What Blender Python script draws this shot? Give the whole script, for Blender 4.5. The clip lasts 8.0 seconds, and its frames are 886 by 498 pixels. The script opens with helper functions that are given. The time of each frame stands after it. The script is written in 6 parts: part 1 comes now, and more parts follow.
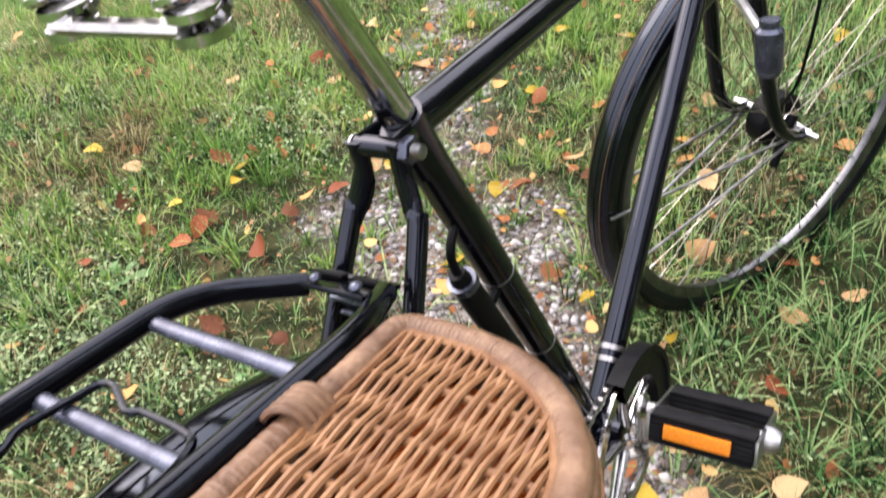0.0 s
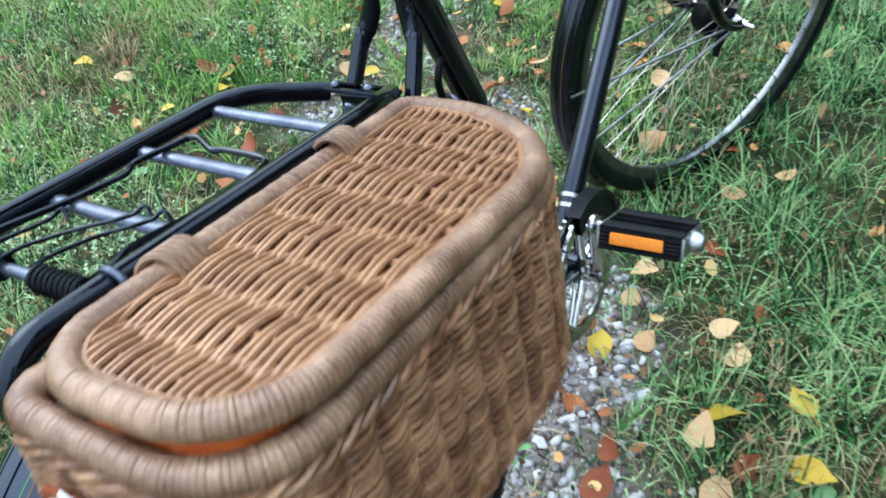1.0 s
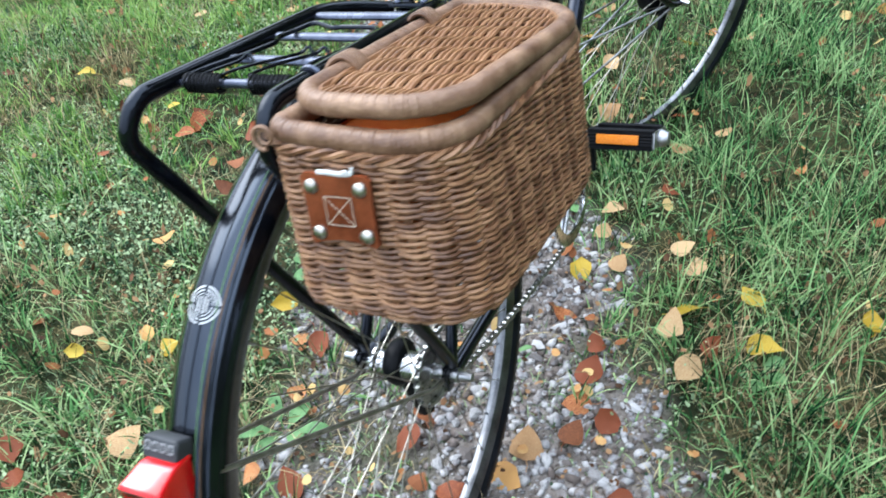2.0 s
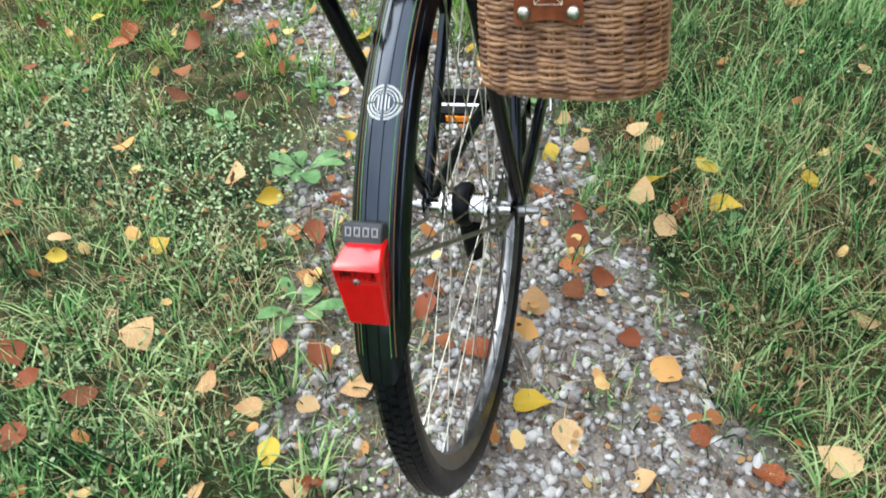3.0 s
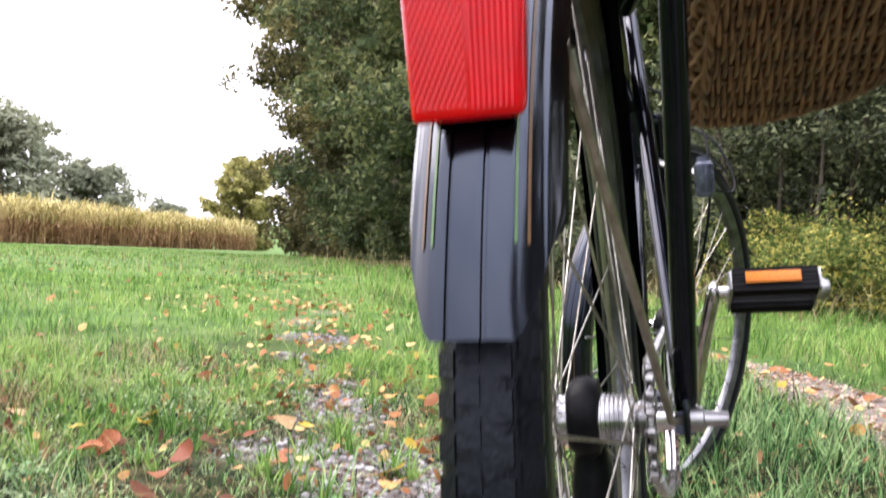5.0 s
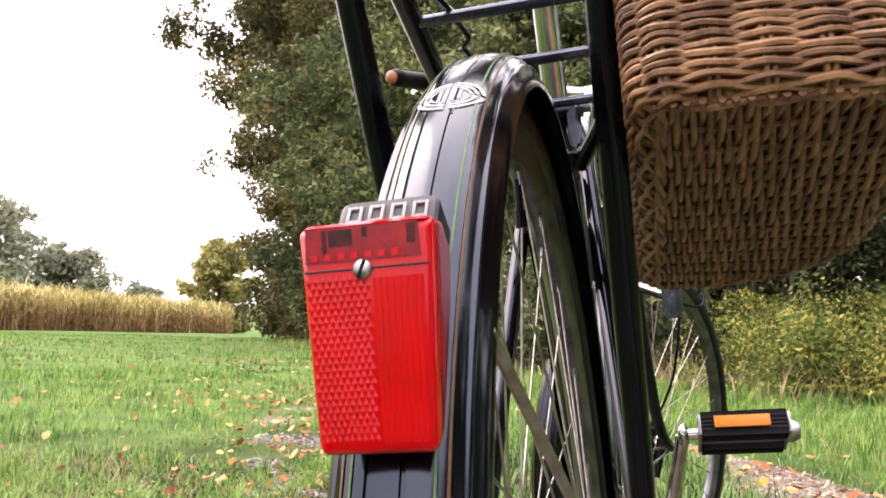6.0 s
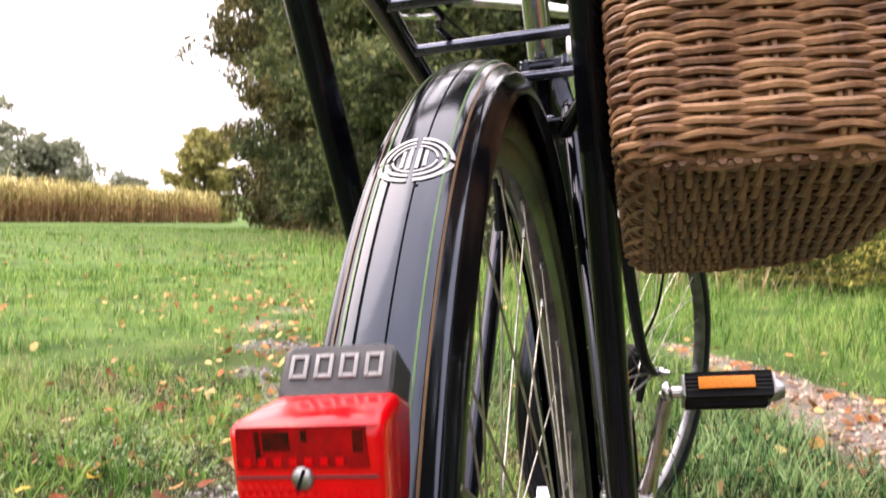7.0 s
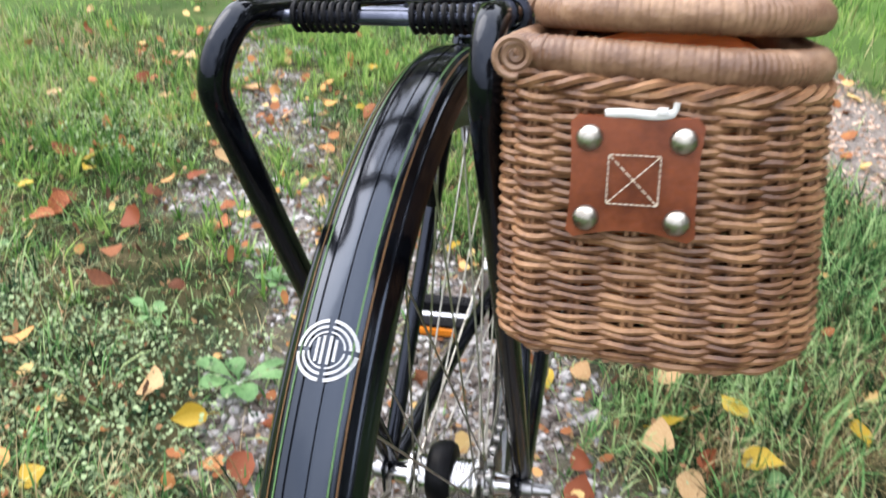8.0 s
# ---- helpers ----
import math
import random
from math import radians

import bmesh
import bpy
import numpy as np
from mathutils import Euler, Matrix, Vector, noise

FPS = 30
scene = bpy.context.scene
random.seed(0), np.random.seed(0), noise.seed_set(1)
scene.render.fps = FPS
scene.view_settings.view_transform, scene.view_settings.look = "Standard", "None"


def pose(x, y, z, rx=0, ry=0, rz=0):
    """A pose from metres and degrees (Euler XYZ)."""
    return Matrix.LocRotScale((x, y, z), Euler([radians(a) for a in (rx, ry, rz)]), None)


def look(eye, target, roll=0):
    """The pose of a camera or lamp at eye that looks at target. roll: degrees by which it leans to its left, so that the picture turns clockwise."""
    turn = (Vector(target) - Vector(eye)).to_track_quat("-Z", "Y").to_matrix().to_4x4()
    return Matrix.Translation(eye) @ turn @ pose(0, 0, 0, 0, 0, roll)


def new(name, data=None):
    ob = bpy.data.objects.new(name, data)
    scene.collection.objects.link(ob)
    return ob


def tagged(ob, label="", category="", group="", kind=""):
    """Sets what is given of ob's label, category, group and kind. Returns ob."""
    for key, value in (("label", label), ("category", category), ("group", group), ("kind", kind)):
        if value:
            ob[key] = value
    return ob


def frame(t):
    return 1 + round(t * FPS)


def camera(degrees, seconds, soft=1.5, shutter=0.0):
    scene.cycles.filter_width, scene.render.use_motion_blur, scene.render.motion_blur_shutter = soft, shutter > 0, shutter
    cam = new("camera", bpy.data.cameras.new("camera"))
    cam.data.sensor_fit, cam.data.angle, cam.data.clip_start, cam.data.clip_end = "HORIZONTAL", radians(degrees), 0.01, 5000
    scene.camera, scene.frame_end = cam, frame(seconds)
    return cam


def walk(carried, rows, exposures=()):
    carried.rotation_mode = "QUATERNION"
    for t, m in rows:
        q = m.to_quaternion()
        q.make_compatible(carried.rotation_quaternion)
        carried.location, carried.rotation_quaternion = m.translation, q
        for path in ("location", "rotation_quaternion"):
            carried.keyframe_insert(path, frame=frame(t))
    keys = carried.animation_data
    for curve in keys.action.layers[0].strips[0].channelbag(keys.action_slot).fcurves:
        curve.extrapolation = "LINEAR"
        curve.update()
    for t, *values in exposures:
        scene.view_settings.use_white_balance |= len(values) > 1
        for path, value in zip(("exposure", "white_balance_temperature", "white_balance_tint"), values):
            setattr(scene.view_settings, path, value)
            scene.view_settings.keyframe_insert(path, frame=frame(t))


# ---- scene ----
cam = camera(55.95, 8.0, soft=1.7, shutter=0.32)
PATH = [
    (0, (0.0831, 0.1291, 1.0333), (-0.1383, 1.4959, -0.1168), -8.39),
    (0.5, (0.0664, 0.0658, 1.0304), (-0.1382, 1.3483, -0.2159), -9.03),
    (1, (0.0770, -0.0616, 1.0537), (-0.0815, 1.2315, -0.1884), -7.69),
    (1.2, (0.0842, -0.1433, 1.0812), (-0.0483, 1.1670, -0.1458), -6.93),
    (2.3, (-0.1301, -0.3789, 1.0776), (-0.0901, 0.9801, -0.1021), -6.46),
    (2.5, (-0.2125, -0.3967, 1.0728), (-0.1062, 0.9425, -0.1253), -5.65),
    (3, (-0.3097, -0.4483, 1.0369), (-0.0135, 0.8019, -0.2239), -0.22),
    (3.5, (-0.3546, -0.4651, 0.8840), (-0.0185, 0.8337, -0.3160), 2.82),
    (4, (-0.3585, -0.3711, 0.5500), (-0.0470, 1.2074, -0.2570), 3.72),
    (4.5, (-0.3313, -0.2711, 0.4187), (-0.0250, 1.4742, 0.1027), 3.51),
    (5, (-0.3178, -0.2421, 0.4750), (0.0247, 1.5245, 0.4336), 3.52),
    (5.2, (-0.3116, -0.2508, 0.5021), (0.0258, 1.5172, 0.5184), 3.09),
    (6.3, (-0.2962, -0.2213, 0.5640), (0.0984, 1.5297, 0.6996), 2.37),
    (6.5, (-0.2925, -0.2170, 0.5784), (0.1109, 1.5335, 0.6915), 2.21),
    (7, (-0.2869, -0.1953, 0.6290), (0.1271, 1.5527, 0.5142), 1.98),
    (7.5, (-0.2770, -0.1802, 0.7539), (0.1390, 1.4888, 0.2233), 3.28),
    (8, (-0.2582, -0.1867, 0.8911), (0.1561, 1.2908, -0.0498), 4.80),
]
EXPOSURES = [(0, 1.66, 6950, 21), (0.3, 1.62, 6000, 9), (0.5, 1.58, 5700, 5), (1.2, 1.58, 5400, 1), (2.3, 1.53, 5950, 8), (3, 1.47, 6350, 5), (3.5, 1.49, 6450, 10), (4, 1.5, 6450, 10), (4.5, 1.78, 5850, 11), (5, 1.78, 6600, 23), (5.6, 1.76, 6900, 23), (6.5, 1.71, 7650, 31), (7.1, 1.68, 7300, 25), (7.5, 1.74, 8050, 22), (8, 1.61, 6500, 14)]
walk(cam, [(t, look(eye, target, roll)) for t, eye, target, roll in PATH], EXPOSURES)

# ---- world and light ----
world = bpy.data.worlds.new("world")
scene.world = world
world.use_nodes = True
wn, wl = world.node_tree.nodes, world.node_tree.links
wn.clear()
sky = wn.new("ShaderNodeTexSky")
sky.sky_type, sky.sun_disc = "NISHITA", False
sky.sun_elevation, sky.sun_rotation = radians(45), radians(309)
sky.air_density, sky.dust_density, sky.ozone_density = 1.0, 6.0, 1.0
wcoord = wn.new("ShaderNodeTexCoord")
cloud = wn.new("ShaderNodeTexNoise")
cloud.inputs["Scale"].default_value, cloud.inputs["Detail"].default_value = 3.0, 6.0
wmap = wn.new("ShaderNodeMapping")
wmap.inputs["Scale"].default_value = (1, 1, 2.6)
cramp = wn.new("ShaderNodeValToRGB")
cramp.color_ramp.elements[0].position, cramp.color_ramp.elements[0].color = 0.36, (7.9, 8.5, 9.4, 1)
cramp.color_ramp.elements[1].position, cramp.color_ramp.elements[1].color = 0.56, (9.9, 10.3, 10.9, 1)
wmix = wn.new("ShaderNodeMixRGB")
wmix.inputs["Fac"].default_value = 0.9
wback = wn.new("ShaderNodeBackground")
wback.inputs["Strength"].default_value = 0.095
wout = wn.new("ShaderNodeOutputWorld")
wl.new(wcoord.outputs["Generated"], wmap.inputs["Vector"])
wl.new(wmap.outputs["Vector"], cloud.inputs["Vector"])
wl.new(cloud.outputs["Fac"], cramp.inputs["Fac"])
wl.new(sky.outputs["Color"], wmix.inputs["Color1"])
wl.new(cramp.outputs["Color"], wmix.inputs["Color2"])
# an overcast sky is brightest overhead
wsep = wn.new("ShaderNodeSeparateXYZ")
wup = wn.new("ShaderNodeMapRange")
wup.inputs["To Min"].default_value, wup.inputs["To Max"].default_value = 0.72, 2.3
wlift = wn.new("ShaderNodeMixRGB")
wlift.blend_type = "MULTIPLY"
wlift.inputs["Fac"].default_value = 1.0
wl.new(wcoord.outputs["Generated"], wsep.inputs["Vector"])
wl.new(wsep.outputs["Z"], wup.inputs["Value"])
wl.new(wmix.outputs["Color"], wlift.inputs["Color1"])
wl.new(wup.outputs["Result"], wlift.inputs["Color2"])
wl.new(wlift.outputs["Color"], wback.inputs["Color"])
wl.new(wback.outputs["Background"], wout.inputs["Surface"])

sun_data = bpy.data.lights.new("sun", "SUN")
sun_data.energy, sun_data.angle, sun_data.color = 1.0, radians(46), (1.0, 0.95, 0.87)
sun = new("sun", sun_data)
sun.matrix_world = look((-7.8, 6.3, 10), (0, 0, 0))


# ---- materials ----
DULL = 0.68                                   # the listed colours are tints; outdoors they reflect this share of them


def material(name, c1, c2, scale=40.0, rough=0.5, metal=0.0, bump=0.0, bump_scale=0.0, fine=0.0, spread=0.0,
             spec=0.33, island=0.0, stretch=(1, 1, 1), coat=0.0, random_object=0.0, translucent=0.0, extra=(), tint=(1, 1, 1)):
    """Two colours mixed by noise at two scales, with fine relief; island / random_object: variation from piece to piece."""
    m = bpy.data.materials.new(name)
    m.use_nodes = True
    nt = m.node_tree
    if metal < 0.5:
        c1, c2 = [c * DULL for c in c1], [c * DULL for c in c2]
        extra = [(pos, [c * DULL for c in col]) for pos, col in extra]
    n, l = nt.nodes, nt.links
    b = n["Principled BSDF"]
    co = n.new("ShaderNodeTexCoord")
    mp = n.new("ShaderNodeMapping")
    mp.inputs["Scale"].default_value = stretch
    l.new(co.outputs["Object"], mp.inputs["Vector"])
    t1, t2 = n.new("ShaderNodeTexNoise"), n.new("ShaderNodeTexNoise")
    t1.inputs["Scale"].default_value, t1.inputs["Detail"].default_value = scale, 5.0
    t2.inputs["Scale"].default_value, t2.inputs["Detail"].default_value = scale * 7, 3.0
    l.new(mp.outputs["Vector"], t1.inputs["Vector"])
    l.new(mp.outputs["Vector"], t2.inputs["Vector"])
    add = n.new("ShaderNodeMath")
    add.operation = "MULTIPLY_ADD"
    add.inputs[1].default_value = 0.35
    l.new(t2.outputs["Fac"], add.inputs[0])
    l.new(t1.outputs["Fac"], add.inputs[2])
    ramp = n.new("ShaderNodeValToRGB")
    e = ramp.color_ramp.elements
    e[0].position, e[0].color = 0.5, (*c1, 1)
    e[1].position, e[1].color = 0.86, (*c2, 1)
    src = add.outputs[0]
    if island or random_object:
        if island:
            g = n.new("ShaderNodeNewGeometry")
            rnd, amount = g.outputs["Random Per Island"], island
        else:
            g = n.new("ShaderNodeObjectInfo")
            rnd, amount = g.outputs["Random"], random_object
        mx = n.new("ShaderNodeMath")
        mx.operation = "MULTIPLY_ADD"
        mx.inputs[1].default_value = amount * 0.4
        l.new(rnd, mx.inputs[0])
        sub = n.new("ShaderNodeMath")
        sub.operation = "SUBTRACT"
        sub.inputs[1].default_value = amount * 0.2
        l.new(src, sub.inputs[0])
        l.new(sub.outputs[0], mx.inputs[2])
        src = mx.outputs[0]
    l.new(src, ramp.inputs["Fac"])
    for pos, col in extra:
        el = ramp.color_ramp.elements.new(pos)
        el.color = (*col, 1)
    l.new(ramp.outputs["Color"], b.inputs["Base Color"])
    b.inputs["Roughness"].default_value = rough
    b.inputs["Metallic"].default_value = metal
    b.inputs["Specular IOR Level"].default_value = spec
    b.inputs["Specular Tint"].default_value = (*tint, 1)
    b.inputs["Coat Weight"].default_value = coat
    b.inputs["Coat Roughness"].default_value = 0.08
    if spread:
        rr = n.new("ShaderNodeMapRange")
        rr.inputs["To Min"].default_value, rr.inputs["To Max"].default_value = max(0.02, rough - spread), rough + spread
        l.new(t1.outputs["Fac"], rr.inputs["Value"])
        l.new(rr.outputs["Result"], b.inputs["Roughness"])
    if bump:
        bp = n.new("ShaderNodeBump")
        bp.inputs["Strength"].default_value, bp.inputs["Distance"].default_value = bump, 0.002
        t3 = n.new("ShaderNodeTexNoise")
        t3.inputs["Scale"].default_value, t3.inputs["Detail"].default_value = bump_scale or scale * 4, 4.0
        l.new(mp.outputs["Vector"], t3.inputs["Vector"])
        l.new(t3.outputs["Fac"], bp.inputs["Height"])
        l.new(bp.outputs["Normal"], b.inputs["Normal"])
    if translucent:
        tr = n.new("ShaderNodeBsdfTranslucent")
        l.new(ramp.outputs["Color"], tr.inputs["Color"])
        mixer = n.new("ShaderNodeMixShader")
        mixer.inputs["Fac"].default_value = translucent
        l.new(b.outputs["BSDF"], mixer.inputs[1])
        l.new(tr.outputs["BSDF"], mixer.inputs[2])
        l.new(mixer.outputs["Shader"], n["Material Output"].inputs["Surface"])
    return m


# blue tint on these blacks colours their reflections as a bluer sky would
M_PAINT = material("black_lacquer", (0.0018, 0.0021, 0.0034), (0.004, 0.0045, 0.0062), 30, 0.06, spread=0.03, spec=0.34, tint=(0.70, 0.78, 1.0), bump=0.02, bump_scale=300)
M_RACK = material("black_rack_enamel", (0.0012, 0.0014, 0.0022), (0.0040, 0.0044, 0.0060), 55, 0.08, spread=0.04, spec=0.24, tint=(0.70, 0.80, 1.0), bump=0.05, bump_scale=300)
M_FENDER = material("black_fender_enamel", (0.0012, 0.0014, 0.0022), (0.0040, 0.0044, 0.0060), 25, 0.145, spread=0.03, spec=0.49, tint=(0.66, 0.78, 1.0), bump=0.02, bump_scale=200)
M_CROSS = material("blue_grey_alloy", (0.040, 0.046, 0.066), (0.085, 0.095, 0.13), 60, 0.26, metal=0.7, spread=0.1, bump=0.06, bump_scale=400)
M_RUBBER = material("tyre_rubber", (0.0012, 0.0014, 0.0024), (0.0060, 0.0066, 0.0092), 45, 0.36, spread=0.12, spec=0.19, tint=(0.75, 0.82, 1.0), bump=0.3, bump_scale=500)
M_CHROME = material("chrome", (0.36, 0.36, 0.365), (0.56, 0.56, 0.57), 50, 0.14, metal=1.0, spread=0.08)
M_STEEL = material("dull_steel", (0.19, 0.19, 0.195), (0.34, 0.34, 0.35), 60, 0.34, metal=1.0, spread=0.12, bump=0.05)
M_STAY = material("weathered_steel", (0.16, 0.145, 0.12), (0.33, 0.31, 0.27), 70, 0.4, metal=0.9, spread=0.1)
M_CHAIN = material("oiled_chain", (0.10, 0.098, 0.096), (0.45, 0.445, 0.44), 120, 0.3, metal=0.9, spread=0.12)
M_RIM = material("alloy_rim", (0.08, 0.082, 0.088), (0.17, 0.174, 0.183), 40, 0.34, metal=1.0, spread=0.1)
M_SPOKE = material("spoke_steel", (0.20, 0.19, 0.165), (0.42, 0.40, 0.35), 80, 0.34, metal=1.0)
M_PLASTIC = material("black_plastic", (0.002, 0.0022, 0.0030), (0.008, 0.0084, 0.0105), 60, 0.45, spread=0.1, spec=0.08, bump=0.1, bump_scale=400)
M_GREYPLASTIC = material("grey_plastic", (0.022, 0.024, 0.028), (0.042, 0.044, 0.05), 60, 0.45, bump=0.1, bump_scale=400)
M_WHITE = material("white_print", (0.32, 0.33, 0.34), (0.46, 0.47, 0.48), 300, 0.45)
M_SILVER = material("silver_lettering", (0.19, 0.19, 0.195), (0.29, 0.29, 0.295), 200, 0.4)
M_GREEN = material("green_line", (0.045, 0.12, 0.035), (0.075, 0.17, 0.05), 100, 0.4)
M_GOLD = material("gold_line", (0.10, 0.052, 0.022), (0.15, 0.08, 0.034), 100, 0.4)
M_ORANGE = material("orange_reflector", (0.75, 0.2, 0.01), (0.9, 0.3, 0.02), 400, 0.25, bump=0.3, bump_scale=900)
M_ORANGECAP = material("orange_brown_plastic", (0.30, 0.09, 0.04), (0.40, 0.14, 0.07), 60, 0.4)
M_ORANGECLOTH = material("orange_cloth", (0.72, 0.12, 0.01), (0.85, 0.2, 0.02), 60, 0.75, bump=0.2, bump_scale=700)
M_LEATHER = material("brown_leather", (0.095, 0.020, 0.008), (0.255, 0.066, 0.025), 22, 0.24, spread=0.1, spec=0.3, bump=0.07, bump_scale=400)
M_THREAD = material("cream_thread", (0.55, 0.45, 0.33), (0.7, 0.6, 0.47), 300, 0.8)
M_RIVET = material("antique_nickel", (0.22, 0.2, 0.17), (0.42, 0.4, 0.36), 120, 0.3, metal=1.0, spread=0.12)
M_WICKER = material("honey_wicker", (0.205, 0.092, 0.040), (0.345, 0.180, 0.083), 55, 0.42, spread=0.12, spec=0.36, bump=0.3, bump_scale=260, random_object=0.4, extra=((0.68, (0.27, 0.130, 0.056)),))
M_WICKERBODY = material("brown_wicker", (0.105, 0.044, 0.020), (0.355, 0.188, 0.091), 60, 0.45, spread=0.12, spec=0.36, bump=0.3, bump_scale=260, random_object=0.5, extra=((0.68, (0.225, 0.108, 0.050)),))
M_CANE = material("wrapped_cane", (0.130, 0.065, 0.036), (0.325, 0.196, 0.115), 34, 0.42, spread=0.1, spec=0.36, bump=0.35, bump_scale=260, extra=((0.66, (0.205, 0.113, 0.065)), (0.76, (0.25, 0.145, 0.085))))
M_TIE = material("white_plastic_tie", (0.6, 0.6, 0.58), (0.75, 0.75, 0.73), 80, 0.45)
M_GRASS = material("grass_blade", (0.010, 0.033, 0.0112), (0.44, 0.58, 0.263), 8.0, 0.42, island=1.4, spec=0.05, translucent=0.30, extra=((0.60, (0.070, 0.190, 0.0562)), (0.74, (0.22, 0.42, 0.144))))
M_LUSH = material("lush_grass", (0.006, 0.026, 0.00875), (0.34, 0.51, 0.213), 7.0, 0.40, island=1.7, spec=0.05, translucent=0.30, extra=((0.60, (0.048, 0.155, 0.045)), (0.74, (0.155, 0.34, 0.112))))
# yellow-green meadow grass, its colour lightened to offset shade among the far blades
M_MEADOW = material("lightened_meadow_grass", (0.0534, 0.140, 0.0284), (0.38, 0.54, 0.151), 3.0, 0.5, island=0.9, spec=0.05, translucent=0.36, extra=((0.60, (0.118, 0.260, 0.052)), (0.72, (0.226, 0.400, 0.0946))))
M_DRYGRASS = material("dry_grass", (0.19, 0.135, 0.062), (0.62, 0.52, 0.30), 7.0, 0.65, island=1.2, spec=0.05, translucent=0.2)
M_THATCH = material("matted_thatch", (0.040, 0.032, 0.013), (0.26, 0.22, 0.10), 9.0, 0.8, island=1.6, spec=0.05, translucent=0.1, extra=((0.66, (0.13, 0.11, 0.048)),))
M_CLOVER = material("clover_leaf", (0.024, 0.060, 0.0275), (0.43, 0.55, 0.3), 6.0, 0.5, island=1.3, spec=0.05, translucent=0.25)
M_WEED = material("weed_leaf", (0.07, 0.175, 0.0562), (0.19, 0.35, 0.138), 40.0, 0.45, spec=0.15, translucent=0.25, random_object=0.4)
M_LEAF = material("autumn_leaf", (0.22, 0.060, 0.024), (0.62, 0.34, 0.11), 26.0, 0.55, spread=0.1, spec=0.16, random_object=2.2, translucent=0.2, bump=0.2, bump_scale=150,
                  extra=((0.56, (0.38, 0.115, 0.040)), (0.65, (0.52, 0.20, 0.070)), (0.76, (0.60, 0.30, 0.13))))
M_YELLOWLEAF = material("yellow_leaf", (0.44, 0.29, 0.025), (0.56, 0.41, 0.055), 40.0, 0.5, spec=0.16, random_object=0.8, translucent=0.2, bump=0.2, bump_scale=150)
M_TANLEAF = material("tan_leaf", (0.42, 0.24, 0.11), (0.64, 0.44, 0.23), 26.0, 0.55, spec=0.14, random_object=1.0, translucent=0.2, bump=0.2, bump_scale=150)
M_BROWNLEAF = material("brown_leaf", (0.10, 0.035, 0.018), (0.30, 0.115, 0.05), 26.0, 0.6, spec=0.1, random_object=1.0, translucent=0.1, bump=0.3, bump_scale=150)
M_LITTER = material("leaf_litter", (0.30, 0.115, 0.045), (0.66, 0.46, 0.19), 8.0, 0.6, spec=0.1, island=2.0, translucent=0.15, extra=((0.68, (0.46, 0.20, 0.070)),))
M_CRUMB = material("leaf_crumbs", (0.06, 0.032, 0.018), (0.34, 0.20, 0.10), 8.0, 0.7, spec=0.08, island=1.6, translucent=0.1, extra=((0.68, (0.17, 0.085, 0.042)),))
M_STONE = material("limestone_gravel", (0.12, 0.098, 0.086), (0.46, 0.445, 0.435), 60.0, 0.8, spec=0.12, island=1.2, bump=0.4, bump_scale=300, extra=((0.58, (0.20, 0.165, 0.147)), (0.66, (0.25, 0.245, 0.255)), (0.76, (0.33, 0.32, 0.317))))
M_GRIT = material("sandy_grit", (0.27, 0.17, 0.12), (0.66, 0.52, 0.42), 60.0, 0.85, spec=0.1, island=1.2, bump=0.3, bump_scale=300, extra=((0.66, (0.46, 0.31, 0.23)),))
M_STONEPIECE = material("limestone_pebble", (0.15, 0.13, 0.12), (0.52, 0.505, 0.50), 60.0, 0.8, spec=0.12, random_object=1.7, bump=0.4, bump_scale=300, extra=((0.60, (0.24, 0.20, 0.18)), (0.68, (0.29, 0.29, 0.30)), (0.76, (0.38, 0.37, 0.36))))
M_BARK = material("bark", (0.05, 0.04, 0.03), (0.16, 0.135, 0.105), 6.0, 0.85, spec=0.1, bump=0.6, bump_scale=25, stretch=(1, 1, 0.3))
M_FOLIAGE = material("tree_foliage", (0.062, 0.082, 0.040), (0.27, 0.28, 0.118), 0.35, 0.6, island=1.0, spec=0.05, translucent=0.22, extra=((0.68, (0.100, 0.138, 0.058)),))
M_TURNING = material("turning_foliage", (0.070, 0.072, 0.034), (0.29, 0.25, 0.10), 0.35, 0.6, island=1.0, spec=0.05, translucent=0.25, extra=((0.68, (0.14, 0.13, 0.058)),))
M_HEDGE = material("hedge_foliage", (0.075, 0.095, 0.060), (0.30, 0.32, 0.17), 0.5, 0.6, island=1.4, spec=0.05, translucent=0.25, extra=((0.68, (0.15, 0.18, 0.095)),))
# both far leaf colours are paled to stand in for distance haze
M_HAZEFOLIAGE = material("haze_paled_foliage", (0.21, 0.235, 0.165), (0.38, 0.40, 0.27), 0.2, 0.65, island=0.7, spec=0.05, translucent=0.25)
M_OLIVE = material("olive_foliage", (0.25, 0.25, 0.085), (0.52, 0.48, 0.18), 0.3, 0.65, island=1.2, spec=0.05, translucent=0.25)
M_YELLOWSHRUB = material("yellowing_shrub", (0.085, 0.135, 0.035), (0.60, 0.54, 0.14), 1.2, 0.55, island=1.4, spec=0.05, translucent=0.35, extra=((0.64, (0.17, 0.23, 0.06)), (0.75, (0.28, 0.30, 0.085))))
M_CORNDRY = material("withered_corn", (0.30, 0.155, 0.075), (0.60, 0.40, 0.20), 0.6, 0.7, island=1.4, spec=0.05, translucent=0.2, extra=((0.66, (0.45, 0.31, 0.18)),))
M_CORN = material("ripe_corn", (0.36, 0.33, 0.10), (0.80, 0.70, 0.32), 0.6, 0.7, island=1.5, spec=0.05, translucent=0.25, extra=((0.66, (0.54, 0.46, 0.23)),))


